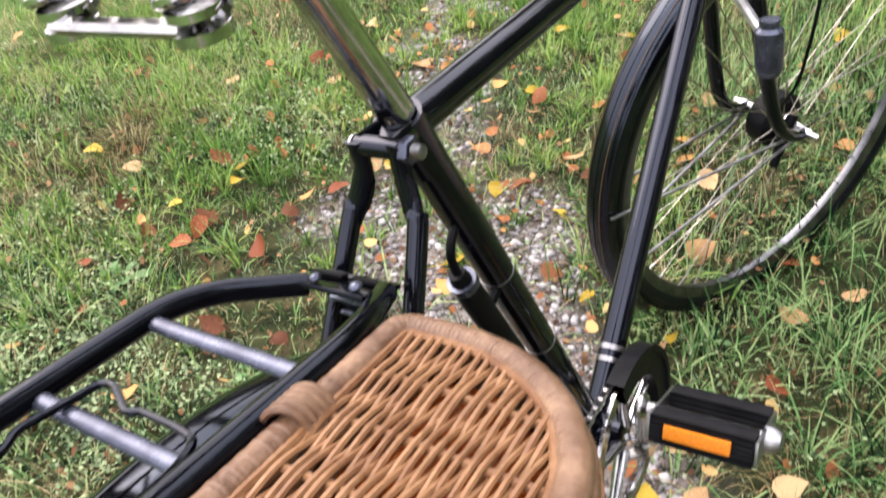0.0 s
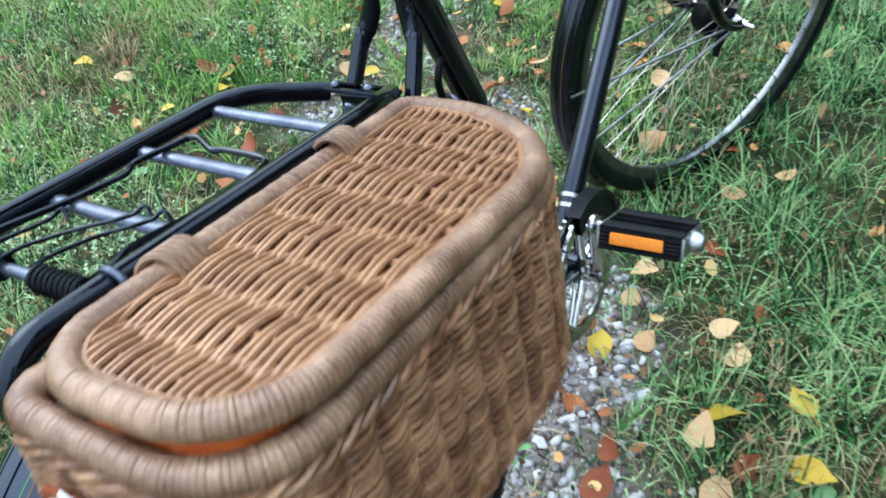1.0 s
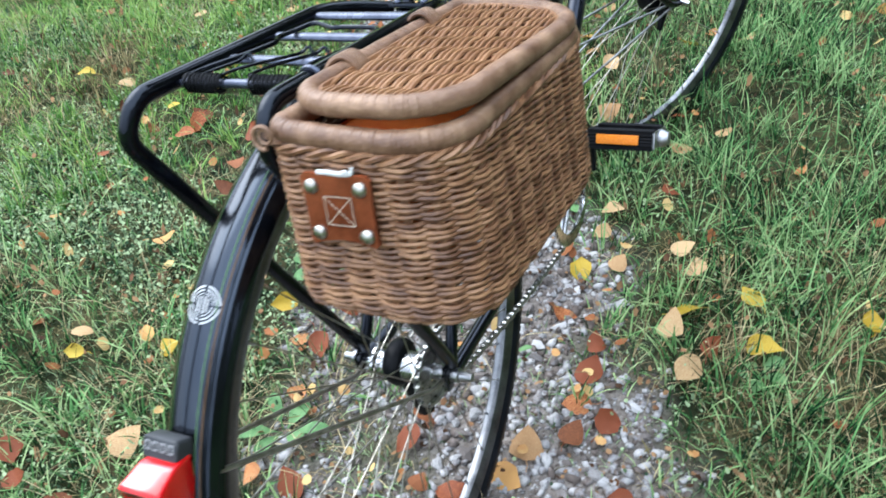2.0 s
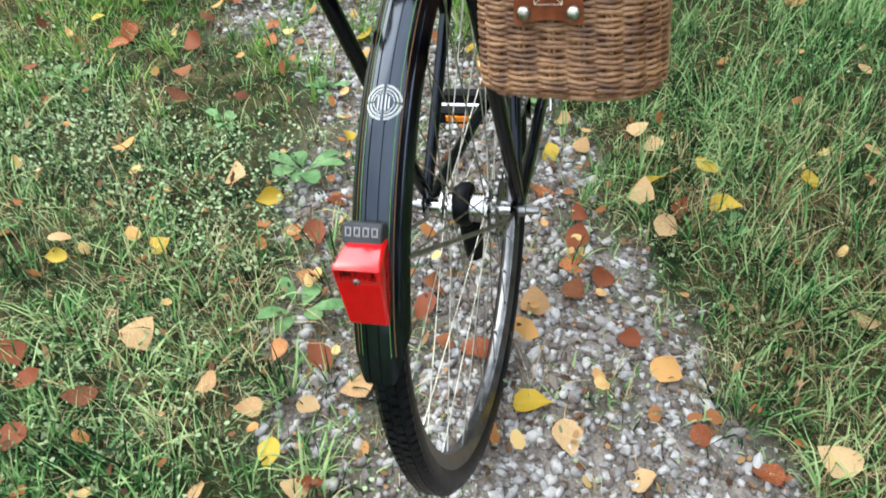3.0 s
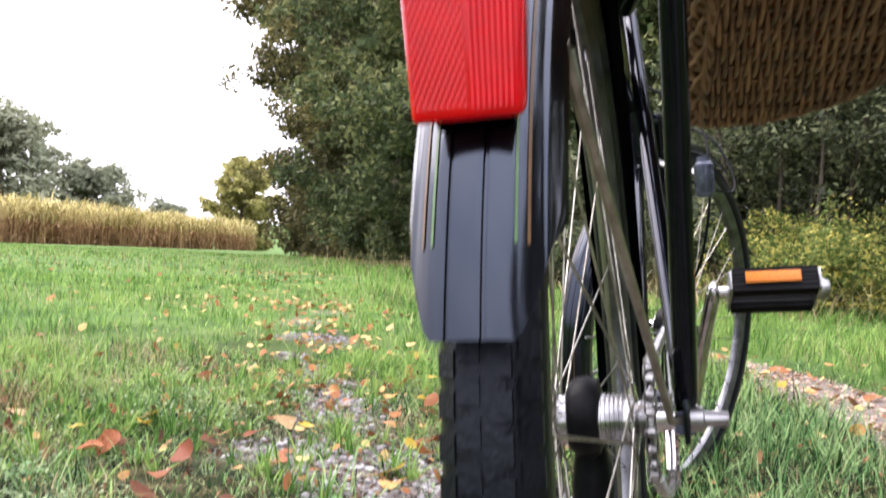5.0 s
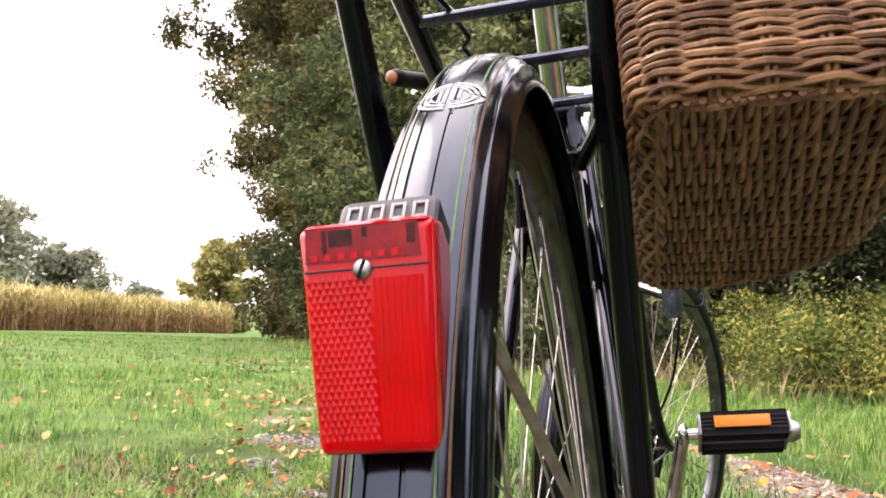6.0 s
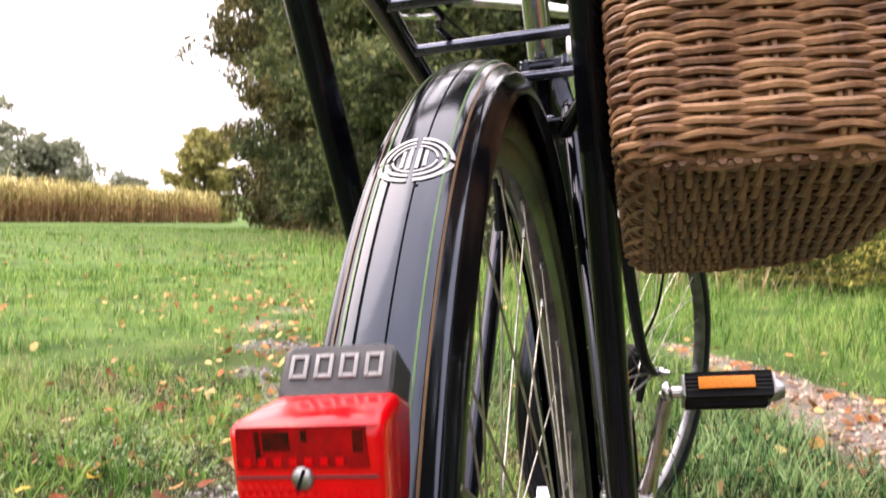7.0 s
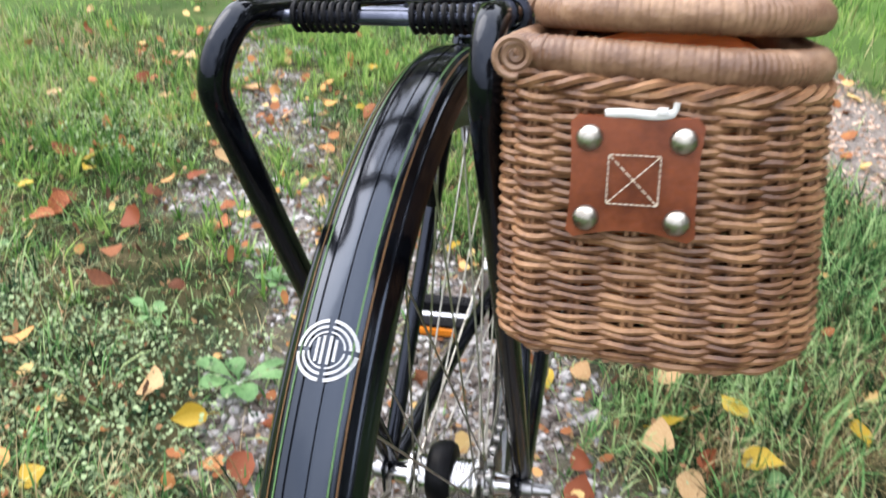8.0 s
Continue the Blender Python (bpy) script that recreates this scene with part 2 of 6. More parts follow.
def ground_material():
    m = bpy.data.materials.new("turf_and_gravel")
    m.use_nodes = True
    n, l = m.node_tree.nodes, m.node_tree.links
    b = n["Principled BSDF"]
    co = n.new("ShaderNodeTexCoord")

    def noise_ramp(scale, stops, detail=6.0):
        t = n.new("ShaderNodeTexNoise")
        t.inputs["Scale"].default_value, t.inputs["Detail"].default_value = scale, detail
        l.new(co.outputs["Object"], t.inputs["Vector"])
        r = n.new("ShaderNodeValToRGB")
        r.color_ramp.elements[0].position, r.color_ramp.elements[0].color = stops[0][0], (*[k * DULL for k in stops[0][1]], 1)
        r.color_ramp.elements[1].position, r.color_ramp.elements[1].color = stops[-1][0], (*[k * DULL for k in stops[-1][1]], 1)
        for p, c in stops[1:-1]:
            r.color_ramp.elements.new(p).color = (*[k * DULL for k in c], 1)
        l.new(t.outputs["Fac"], r.inputs["Fac"])
        return t, r
    # near turf is dark to hold shade between blades; sward blends it lighter outwards
    tg, shaded_turf = noise_ramp(14, [(0.3, (0.010, 0.014, 0.006)), (0.5, (0.035, 0.042, 0.016)), (0.72, (0.10, 0.085, 0.042))])
    ts, soil = noise_ramp(30, [(0.3, (0.070, 0.052, 0.042)), (0.5, (0.21, 0.165, 0.138)), (0.7, (0.34, 0.285, 0.25))])
    vo = n.new("ShaderNodeTexVoronoi")
    vo.inputs["Scale"].default_value = 150
    l.new(co.outputs["Object"], vo.inputs["Vector"])
    vr = n.new("ShaderNodeValToRGB")
    vr.color_ramp.elements[0].color, vr.color_ramp.elements[1].color = (0.08, 0.071, 0.065, 1), (0.22, 0.208, 0.195, 1)
    vs = n.new("ShaderNodeSeparateColor")
    l.new(vo.outputs["Color"], vs.inputs["Color"])
    l.new(vs.outputs["Red"], vr.inputs["Fac"])
    gm = n.new("ShaderNodeMixRGB")
    gm.inputs["Fac"].default_value = 0.55
    l.new(soil.outputs["Color"], gm.inputs["Color1"])
    l.new(vr.outputs["Color"], gm.inputs["Color2"])
    at = n.new("ShaderNodeAttribute")
    at.attribute_name = "bare"
    mx = n.new("ShaderNodeMixRGB")
    l.new(at.outputs["Fac"], mx.inputs["Fac"])
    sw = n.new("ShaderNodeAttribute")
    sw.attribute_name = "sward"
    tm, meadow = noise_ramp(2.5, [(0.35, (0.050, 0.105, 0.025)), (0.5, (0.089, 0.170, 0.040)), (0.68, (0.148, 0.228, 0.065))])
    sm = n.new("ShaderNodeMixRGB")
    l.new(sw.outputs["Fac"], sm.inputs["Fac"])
    l.new(shaded_turf.outputs["Color"], sm.inputs["Color1"])
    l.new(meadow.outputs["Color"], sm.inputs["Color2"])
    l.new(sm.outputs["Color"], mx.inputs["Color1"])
    l.new(gm.outputs["Color"], mx.inputs["Color2"])
    l.new(mx.outputs["Color"], b.inputs["Base Color"])
    b.inputs["Roughness"].default_value = 0.9
    b.inputs["Specular IOR Level"].default_value = 0.08
    bp = n.new("ShaderNodeBump")
    bp.inputs["Strength"].default_value, bp.inputs["Distance"].default_value = 0.7, 0.006
    l.new(vo.outputs["Distance"], bp.inputs["Height"])
    l.new(bp.outputs["Normal"], b.inputs["Normal"])
    return m


M_GROUND = ground_material()


def red_lens():
    m = bpy.data.materials.new("red_lens")
    m.use_nodes = True
    n, l = m.node_tree.nodes, m.node_tree.links
    b = n["Principled BSDF"]
    t = n.new("ShaderNodeTexNoise")
    t.inputs["Scale"].default_value = 90
    co = n.new("ShaderNodeTexCoord")
    l.new(co.outputs["Object"], t.inputs["Vector"])
    r = n.new("ShaderNodeValToRGB")
    r.color_ramp.elements[0].color, r.color_ramp.elements[1].color = (0.30, 0.0006, 0.002, 1), (0.52, 0.0010, 0.004, 1)
    l.new(t.outputs["Fac"], r.inputs["Fac"])
    l.new(r.outputs["Color"], b.inputs["Base Color"])
    b.inputs["Roughness"].default_value = 0.14
    b.inputs["Specular IOR Level"].default_value = 0.24
    b.inputs["Transmission Weight"].default_value = 0.08
    b.inputs["Subsurface Weight"].default_value = 0.1
    b.inputs["Subsurface Radius"].default_value = (0.01, 0.001, 0.001)
    return m


M_REDLENS = red_lens()
M_REDDARK = material("dark_red_window", (0.012, 0.001, 0.001), (0.09, 0.001, 0.002), 120, 0.2, spec=0.25)
M_REDWINDOW = material("clear_red_window", (0.13, 0.001, 0.003), (0.36, 0.001, 0.005), 140, 0.12, spec=0.3)


# ---- mesh building ----
class Geo:
    """Vertices and faces of one part."""

    def __init__(self):
        self.v, self.f = [], []

    def add(self, verts, faces):
        k = len(self.v)
        self.v += [tuple(p) for p in verts]
        self.f += [tuple(i + k for i in f) for f in faces]
        return self

    def tube(self, pts, radius, seg=10, closed=False, caps=True, flat=1.0, up=None):
        """A round (or flattened) rod along pts; radius: one value or one a point."""
        p = np.array(pts, float)
        n = len(p)
        rad = np.broadcast_to(np.array(radius, float), (n,))
        d = np.roll(p, -1, 0) - np.roll(p, 1, 0) if closed else np.gradient(p, axis=0)
        d /= np.linalg.norm(d, axis=1)[:, None] + 1e-12
        ref = np.array(up if up is not None else (0.0, 0.0, 1.0) if abs(d[0][2]) < 0.9 else (0.0, 1.0, 0.0))
        a = np.zeros_like(p)
        cur = np.cross(d[0], ref)
        for i in range(n):
            cur = np.cross(d[i], ref) if up is not None else cur - d[i] * (cur @ d[i])
            cur = cur / (np.linalg.norm(cur) + 1e-12)
            a[i] = cur
        b = np.cross(d, a)
        th = np.arange(seg) * 2 * np.pi / seg
        ring = (p[:, None] + rad[:, None, None] * (np.cos(th)[None, :, None] * a[:, None] + flat * np.sin(th)[None, :, None] * b[:, None])).reshape(-1, 3)
        fs = []
        m = n if closed else n - 1
        for i in range(m):
            j = (i + 1) % n
            for k in range(seg):
                k2 = (k + 1) % seg
                fs.append((i * seg + k, j * seg + k, j * seg + k2, i * seg + k2))
        if caps and not closed:
            fs += [tuple(range(seg)), tuple(range((n - 1) * seg, n * seg))[::-1]]
        return self.add(ring, fs)

    def lathe(self, profile, seg=48, centre=(0, 0, 0), a0=0.0, a1=360.0, closed_profile=False):
        """Turns a profile of (offset along x, radius) round the x axis; angle 0 is to the back, 90 up."""
        full = abs(a1 - a0) >= 359.9
        n = len(profile)
        m = seg if full else seg + 1
        vs = []
        for i in range(m):
            t = radians(a0 + (a1 - a0) * i / seg)
            vs += [(centre[0] + h, centre[1] - r * math.cos(t), centre[2] + r * math.sin(t)) for h, r in profile]
        fs = []
        for i in range(seg):
            j = (i + 1) % m
            for k in range(n if closed_profile else n - 1):
                k2 = (k + 1) % n
                fs.append((i * n + k, i * n + k2, j * n + k2, j * n + k))
        return self.add(vs, fs)

    def box(self, centre, size, bevel=0.0, turn=None):
        bm = bmesh.new()
        bmesh.ops.create_cube(bm, size=1.0)
        for v in bm.verts:
            v.co = Vector((v.co.x * size[0], v.co.y * size[1], v.co.z * size[2]))
        if bevel:
            bmesh.ops.bevel(bm, geom=bm.edges[:], offset=bevel, segments=2, affect="EDGES", profile=0.6)
        m = Matrix.Translation(centre) @ (turn.to_4x4() if turn else Matrix.Identity(4))
        bm.verts.index_update()
        vs = [m @ v.co for v in bm.verts]
        fs = [[v.index for v in f.verts] for f in bm.faces]
        bm.free()
        return self.add(vs, fs)

    def ball(self, centre, radius, scale=(1, 1, 1), seg=12, rings=8):
        vs, fs = [], []
        for i in range(rings + 1):
            t = math.pi * i / rings
            for k in range(seg):
                a = 2 * math.pi * k / seg
                vs.append((centre[0] + radius * scale[0] * math.sin(t) * math.cos(a), centre[1] + radius * scale[1] * math.sin(t) * math.sin(a),
                           centre[2] + radius * scale[2] * math.cos(t)))
        for i in range(rings):
            for k in range(seg):
                k2 = (k + 1) % seg
                fs.append((i * seg + k, i * seg + k2, (i + 1) * seg + k2, (i + 1) * seg + k))
        return self.add(vs, fs)

    def mesh(self, name, mat, smooth=True):
        me = bpy.data.meshes.new(name)
        me.from_pydata(self.v, [], self.f)
        bm = bmesh.new()
        bm.from_mesh(me)
        bmesh.ops.recalc_face_normals(bm, faces=bm.faces[:])
        bm.to_mesh(me)
        bm.free()
        me.materials.append(mat)
        if smooth:
            me.polygons.foreach_set("use_smooth", [True] * len(me.polygons))
            me.set_sharp_from_angle(angle=radians(40))
        return me


def part(name, geo, mat, parent, label="", smooth=True):
    ob = new(name, geo.mesh(name, mat, smooth))
    ob.parent = parent
    return tagged(ob, label)


def spline(pts, per=8, closed=False):
    """A smooth line through pts."""
    p = np.array(pts, float)
    n = len(p)
    out = []
    for i in range(n if closed else n - 1):
        if closed:
            a, b, c, d = p[(i - 1) % n], p[i], p[(i + 1) % n], p[(i + 2) % n]
        else:
            a, b, c, d = p[max(i - 1, 0)], p[i], p[i + 1], p[min(i + 2, n - 1)]
        for k in range(per):
            t = k / per
            out.append(0.5 * (2 * b + (c - a) * t + (2 * a - 5 * b + 4 * c - d) * t * t + (3 * b - a - 3 * c + d) * t ** 3))
    if not closed:
        out.append(p[-1])
    return np.array(out)


def rounded(pts, radius=0.03, per=6):
    """Straight runs joined by round bends."""
    p = [np.array(q, float) for q in pts]
    out = [p[0]]
    for a, b, c in zip(p, p[1:], p[2:]):
        r = min(radius, np.linalg.norm(b - a) * 0.48, np.linalg.norm(c - b) * 0.48)
        s, e = b + (a - b) / np.linalg.norm(a - b) * r, b + (c - b) / np.linalg.norm(c - b) * r
        for k in range(per + 1):
            t = k / per
            out.append((1 - t) ** 2 * s + 2 * t * (1 - t) * b + t * t * e)
    out.append(p[-1])
    return np.array(out)


# ---- the lie of the land ----
def smooth01(t):
    t = np.clip(t, 0, 1)
    return t * t * (3 - 2 * t)


def fuzz(x, y, s, k=0.0):
    """Cheap smooth noise, 0 to 1."""
    return 0.5 + 0.25 * (np.sin(x * s + 1.7 * np.sin(y * s * 0.7 + k)) + np.sin(y * s * 1.13 + 1.3 * np.sin(x * s * 0.9 + 2 + k)))


def land(x, y):
    """Height of the ground: level by the bicycle, falling away slowly along the lane and to the field."""
    x, y = np.asarray(x, float), np.asarray(y, float)
    far = np.maximum(0, y - 4)
    fade = 1 - smooth01((x - 1.5) / 6)
    z = -0.034 * far * fade - 0.015 * np.maximum(0, -x - 3)
    z = z + 0.25 * smooth01((x - 3) / 8) * smooth01((y - 2) / 6)
    z = z + 0.012 * (fuzz(x, y, 5.0) - 0.5) + 0.05 * (fuzz(x, y, 0.9, 2) - 0.5) * smooth01((np.hypot(x, y - 0.6) - 2) / 4)
    z = z - 0.028 * np.exp(-(np.hypot(x - 0.46, y - 1.22) / 0.24) ** 2)      # hollow under the front wheel
    return np.where(np.hypot(x, y) > 300, z * 300 / np.maximum(np.hypot(x, y), 1), z)


def track_centre(y):
    return np.interp(y, [-2, 0, 0.5, 1.2, 1.7, 2.2, 3, 5, 60], [-0.12, -0.11, -0.06, -0.04, -0.12, -0.24, -0.32, -0.34, -0.5])


def bare(x, y):
    """How bare of grass the ground is: the gravelled wheel track under the bicycle and its twin beside it."""
    x, y = np.asarray(x, float), np.asarray(y, float)
    left = np.interp(y, [-2, 0.0, 0.16, 0.45, 0.65, 0.8, 0.96, 1.14, 1.3, 1.45, 1.6, 1.9, 2.2, 2.5], [-0.40, -0.39, -0.38, -0.41, -0.32, -0.30, -0.30, -0.24, -0.33, -0.40, -0.36, -0.28, -0.34, -0.27])
    right = np.interp(y, [-2, 0.0, 0.35, 0.6, 0.75, 0.88, 0.98, 1.25, 1.5, 1.73, 2.05, 2.5], [0.34, 0.30, 0.27, 0.25, 0.25, 0.25, 0.22, 0.16, 0.12, 0.0, -0.07, -0.15])
    n1 = fuzz(x, y, 9.0) * 0.5 + fuzz(x, y, 23.0, 1) * 0.3 + fuzz(x, y, 51.0, 4) * 0.2
    edge = np.minimum(x - left, right - x) / 0.10 + 1.5 * (n1 - 0.45)
    a = smooth01(edge * 0.8 + 0.35) * smooth01(0.10 + n1 * 1.7) * (1 - smooth01((y - 2.35) / 0.5))
    a = a * (1 - 0.45 * smooth01((-0.08 - x) / 0.1) * smooth01((fuzz(x, y, 15.0, 7) - 0.38) * 4))
    a = a * (1 - smooth01((y - 1.0) / 0.8) * smooth01((fuzz(x, y, 11.0, 3) - 0.30) * 3.0) * 0.8)
    for cx, cy, r in ((0.09, 0.21, 0.07), (0.17, 0.60, 0.05), (-0.20, 0.62, 0.06), (-0.22, 0.28, 0.05)):      # mossy clumps in the gravel
        a = a * (1 - 0.75 * np.exp(-(np.hypot(x - cx, y - cy) / r) ** 2))
    trail = np.abs(x + 0.21 - 0.06 * (y - 2) + 0.05 * np.sin(y * 2.2)) / 0.17
    a = np.maximum(a, smooth01((1.1 - trail) * 1.6) * smooth01(n1 * 4.0 - 1.75) * smooth01((y - 1.8) / 0.4) * (1 - smooth01((y - 3.6) / 1.6)))
    half2 = np.interp(y, [-1, 0.6, 1.6, 2.2, 2.6, 3.2], [0.10, 0.20, 0.26, 0.32, 0.16, 0.03]) * (0.75 + 0.5 * n1)
    d2 = np.abs(x - (1.44 + 0.08 * (y - 1.6))) / np.maximum(half2, 0.02)
    b = smooth01((1.15 - d2) * 1.8) * (half2 > 0.04)
    return np.clip(np.maximum(a, b), 0, 1)


def axis(fine, step, reach, growth=1.22):
    a = list(np.arange(-fine, fine + 1e-6, step))
    s = step
    while a[-1] < reach:
        s *= growth
        a.append(a[-1] + s)
    s = step
    while a[0] > -reach:
        s *= growth
        a.insert(0, a[0] - s)
    return np.array(a)


GX, GY = axis(1.9, 0.045, 1500), axis(1.9, 0.045, 1500) + 0.9
gx, gy = np.meshgrid(GX, GY)
gz = land(gx, gy)
nx, ny = len(GX), len(GY)
gi = np.arange(nx * ny).reshape(ny, nx)
gme = bpy.data.meshes.new("ground")
gme.from_pydata(np.stack([gx, gy, gz], -1).reshape(-1, 3).tolist(), [], np.stack([gi[:-1, :-1], gi[:-1, 1:], gi[1:, 1:], gi[1:, :-1]], -1).reshape(-1, 4).tolist())
gme.attributes.new("bare", "FLOAT", "POINT").data.foreach_set("value", bare(gx, gy).ravel().astype(np.float32))
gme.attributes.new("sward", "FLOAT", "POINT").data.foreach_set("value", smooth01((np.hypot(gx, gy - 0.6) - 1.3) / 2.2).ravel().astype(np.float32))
gme.polygons.foreach_set("use_smooth", [True] * len(gme.polygons))
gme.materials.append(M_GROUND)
ground = tagged(new("ground", gme), "grassy lane ground with a gravelled wheel track and bare soil", "ground", kind="structure")

rng = np.random.default_rng(7)


def stuff(name, verts, faces, mat, label, category, smooth=False):
    """One mesh of countless alike pieces from arrays; faces: equal length rows."""
    me = bpy.data.meshes.new(name)
    v = np.ascontiguousarray(verts, np.float32).reshape(-1, 3)
    f = np.ascontiguousarray(faces, np.int32)
    me.vertices.add(len(v))
    me.vertices.foreach_set("co", v.ravel())
    me.loops.add(f.size)
    me.loops.foreach_set("vertex_index", f.ravel())
    me.polygons.add(len(f))
    me.polygons.foreach_set("loop_start", np.arange(len(f), dtype=np.int32) * f.shape[1])
    me.polygons.foreach_set("loop_total", np.full(len(f), f.shape[1], np.int32))
    if smooth:
        me.polygons.foreach_set("use_smooth", np.ones(len(f), bool))
    me.update(calc_edges=True)
    me.materials.append(mat)
    return tagged(new(name, me), label, category, kind="stuff")


def blades(x, y, z, height, width, lean, heading, curl=0.5, pieces=3):
    """Grass blades: a tapered strip that arches over by its lean."""
    n = len(x)
    side = np.stack([-np.sin(heading), np.cos(heading), np.zeros(n)], -1)
    out = np.stack([np.cos(heading), np.sin(heading), np.zeros(n)], -1)
    c = np.stack([x, y, z], -1)
    rows = []
    for k, w in enumerate(((0.85, 1.0, 0.65) if pieces == 3 else (0.9, 0.8))):
        rows += [c - side * (width * w * 0.5)[:, None], c + side * (width * w * 0.5)[:, None]]
        a = lean * (0.35 + (0.9 + curl) * (k + 0.5) / pieces)
        c = c + height[:, None] / pieces * (np.sin(a)[:, None] * out + np.cos(a)[:, None] * np.array([0, 0, 1.0]))
    rows.append(c)
    v = np.stack(rows, 1)
    m = 2 * pieces + 1
    base = (np.arange(n) * m)[:, None]
    tri = np.array([t for k in range(pieces - 1) for t in ([2 * k, 2 * k + 1, 2 * k + 3], [2 * k, 2 * k + 3, 2 * k + 2])] + [[m - 3, m - 2, m - 1]])
    f = (base[:, None, :] + tri[None]).reshape(-1, 3)
    return v.reshape(-1, 3), f


def scatter(n, x0, x1, y0, y1):
    return rng.uniform(x0, x1, n), rng.uniform(y0, y1, n)


def sow(name, n, box, height, width, mat, label, keep=1.0, lean=(0.1, 0.7), clump=9.0, min_r=0.0, max_r=99.0, power=1.2, heading=None, pieces=3):
    x, y = scatter(n, *box)
    d = np.hypot(x - 0.0, y - 0.6)
    p = (1 - bare(x, y) * keep) ** power * (0.25 + 0.75 * smooth01(fuzz(x, y, clump, 3) * 1.6 - 0.3))
    fade = smooth01((d - min_r) / (0.35 * min_r + 0.01)) * smooth01((max_r - d) / (0.35 * max_r)) * (d < max_r)
    ok = rng.random(n) < p * fade
    x, y = x[ok], y[ok]
    m = len(x)
    tall = 0.55 + 0.9 * smooth01(fuzz(x, y, clump * 0.4, 5))
    right = smooth01((x - 0.15) / 0.4)
    left = smooth01((-0.35 - x) / 0.3)
    h = rng.uniform(*height, m) * tall * (0.62 + 0.75 * right + 0.25 * left)
    hd = rng.uniform(0, 2 * np.pi, m) if heading is None else rng.normal(heading, 0.9, m)
    v, f = blades(x, y, land(x, y) - 0.004, h, rng.uniform(*width, m), rng.uniform(*lean, m), hd, pieces=pieces)
    return stuff(name, v, f, mat, label, "grass")


def tufts(name, n, box, each, height, width, mat, label, grow, spread=0.014, lean=(0.25, 1.1), category="grass", pieces=3):
    """Tussocks: each a bunch of blades that lean outwards from one root; grow(x, y) is the chance that one stands there."""
    x, y = scatter(n, *box)
    ok = rng.random(n) < grow(x, y)
    x, y = x[ok], y[ok]
    m = len(x) * each
    size = np.repeat(rng.uniform(0.55, 1.25, len(x)), each)
    a, r = rng.uniform(0, 2 * np.pi, m), np.abs(rng.normal(0, spread, m)) * size
    bx, by = np.repeat(x, each) + r * np.cos(a), np.repeat(y, each) + r * np.sin(a)
    h = rng.uniform(*height, m) * size
    ln = rng.uniform(*lean, m) * (0.45 + 0.55 * np.minimum(1, r / spread))
    v, f = blades(bx, by, land(bx, by) - 0.004, h, rng.uniform(*width, m), ln, a + rng.normal(0, 0.7, m), pieces=pieces)
    return stuff(name, v, f, mat, label, category)


right_of = lambda x: smooth01((x - 0.26) / 0.26)
by_wheel = lambda x, y: 1 - 0.15 * np.exp(-(np.hypot(x - 0.46, y - 1.18) / 0.25) ** 4)
lush_left = lambda x, y: smooth01((-0.42 - x) / 0.2) * smooth01((0.66 - y) / 0.25)     # long grass low down beside the rear wheel
patch = lambda x, y, s, k: smooth01(fuzz(x, y, s, k) * 2.4 - 0.7)
NEAR = (-1.7, 1.7, -1.1, 2.7)
tufts("grass", 6200, NEAR, 15, (0.05, 0.15), (0.0017, 0.0036), M_LUSH, "lush tussocks of long arching green grass",
      lambda x, y: by_wheel(x, y) * right_of(x) * (1 - bare(x, y)) ** 1.5 * (0.45 + 0.55 * patch(x, y, 7.0, 1)), 0.03, (0.4, 1.6))
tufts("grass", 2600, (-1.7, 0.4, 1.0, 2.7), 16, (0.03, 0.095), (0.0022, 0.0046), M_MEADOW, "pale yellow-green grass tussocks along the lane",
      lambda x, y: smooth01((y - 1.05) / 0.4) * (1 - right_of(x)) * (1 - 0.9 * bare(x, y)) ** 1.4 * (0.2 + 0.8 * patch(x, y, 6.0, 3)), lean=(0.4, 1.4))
tufts("grass", 4200, (-1.7, 0.4, -1.1, 1.6), 14, (0.035, 0.11), (0.0018, 0.0042), M_GRASS, "tussocks of short green grass left of the track",
      lambda x, y: (1 - smooth01((y - 1.05) / 0.4)) * (1 - right_of(x)) * (1 - 0.93 * bare(x, y)) ** 1.4 * np.maximum(0.10 + 0.50 * patch(x, y, 5.0, 4), lush_left(x, y)), 0.024, (0.3, 1.6))
tufts("herb", 24000, NEAR, 9, (0.010, 0.032), (0.0014, 0.0030), M_CLOVER, "feathery low herbs between the grass",
      lambda x, y: (0.25 + 0.75 * (1 - right_of(x))) * np.maximum((1 - bare(x, y)) ** 1.5 * (0.2 + 0.8 * patch(x, y, 4.3, 9)), 0.35 * patch(x, y, 13.0, 3) ** 3), 0.012, (0.5, 1.5), "weeds", 2)
sow("grass", 56000, (-1.9, 2.0, -0.5, 2.8), (0.020, 0.065), (0.0020, 0.0042), M_GRASS, "short green lane grass with bent blades", max_r=2.9, keep=0.93, lean=(0.1, 1.0))
tufts("dry_grass", 3000, NEAR, 16, (0.04, 0.12), (0.0008, 0.0018), M_DRYGRASS, "tangled straw-coloured dead grass",
      lambda x, y: (1 - 0.9 * bare(x, y)) * np.maximum(patch(x, y, 3.3, 6) ** 2, 0.75 * smooth01((y - 0.9) / 0.5) * smooth01((-0.3 - x) / 0.3) * patch(x, y, 5.1, 2)), 0.03, (0.8, 1.7), pieces=3)
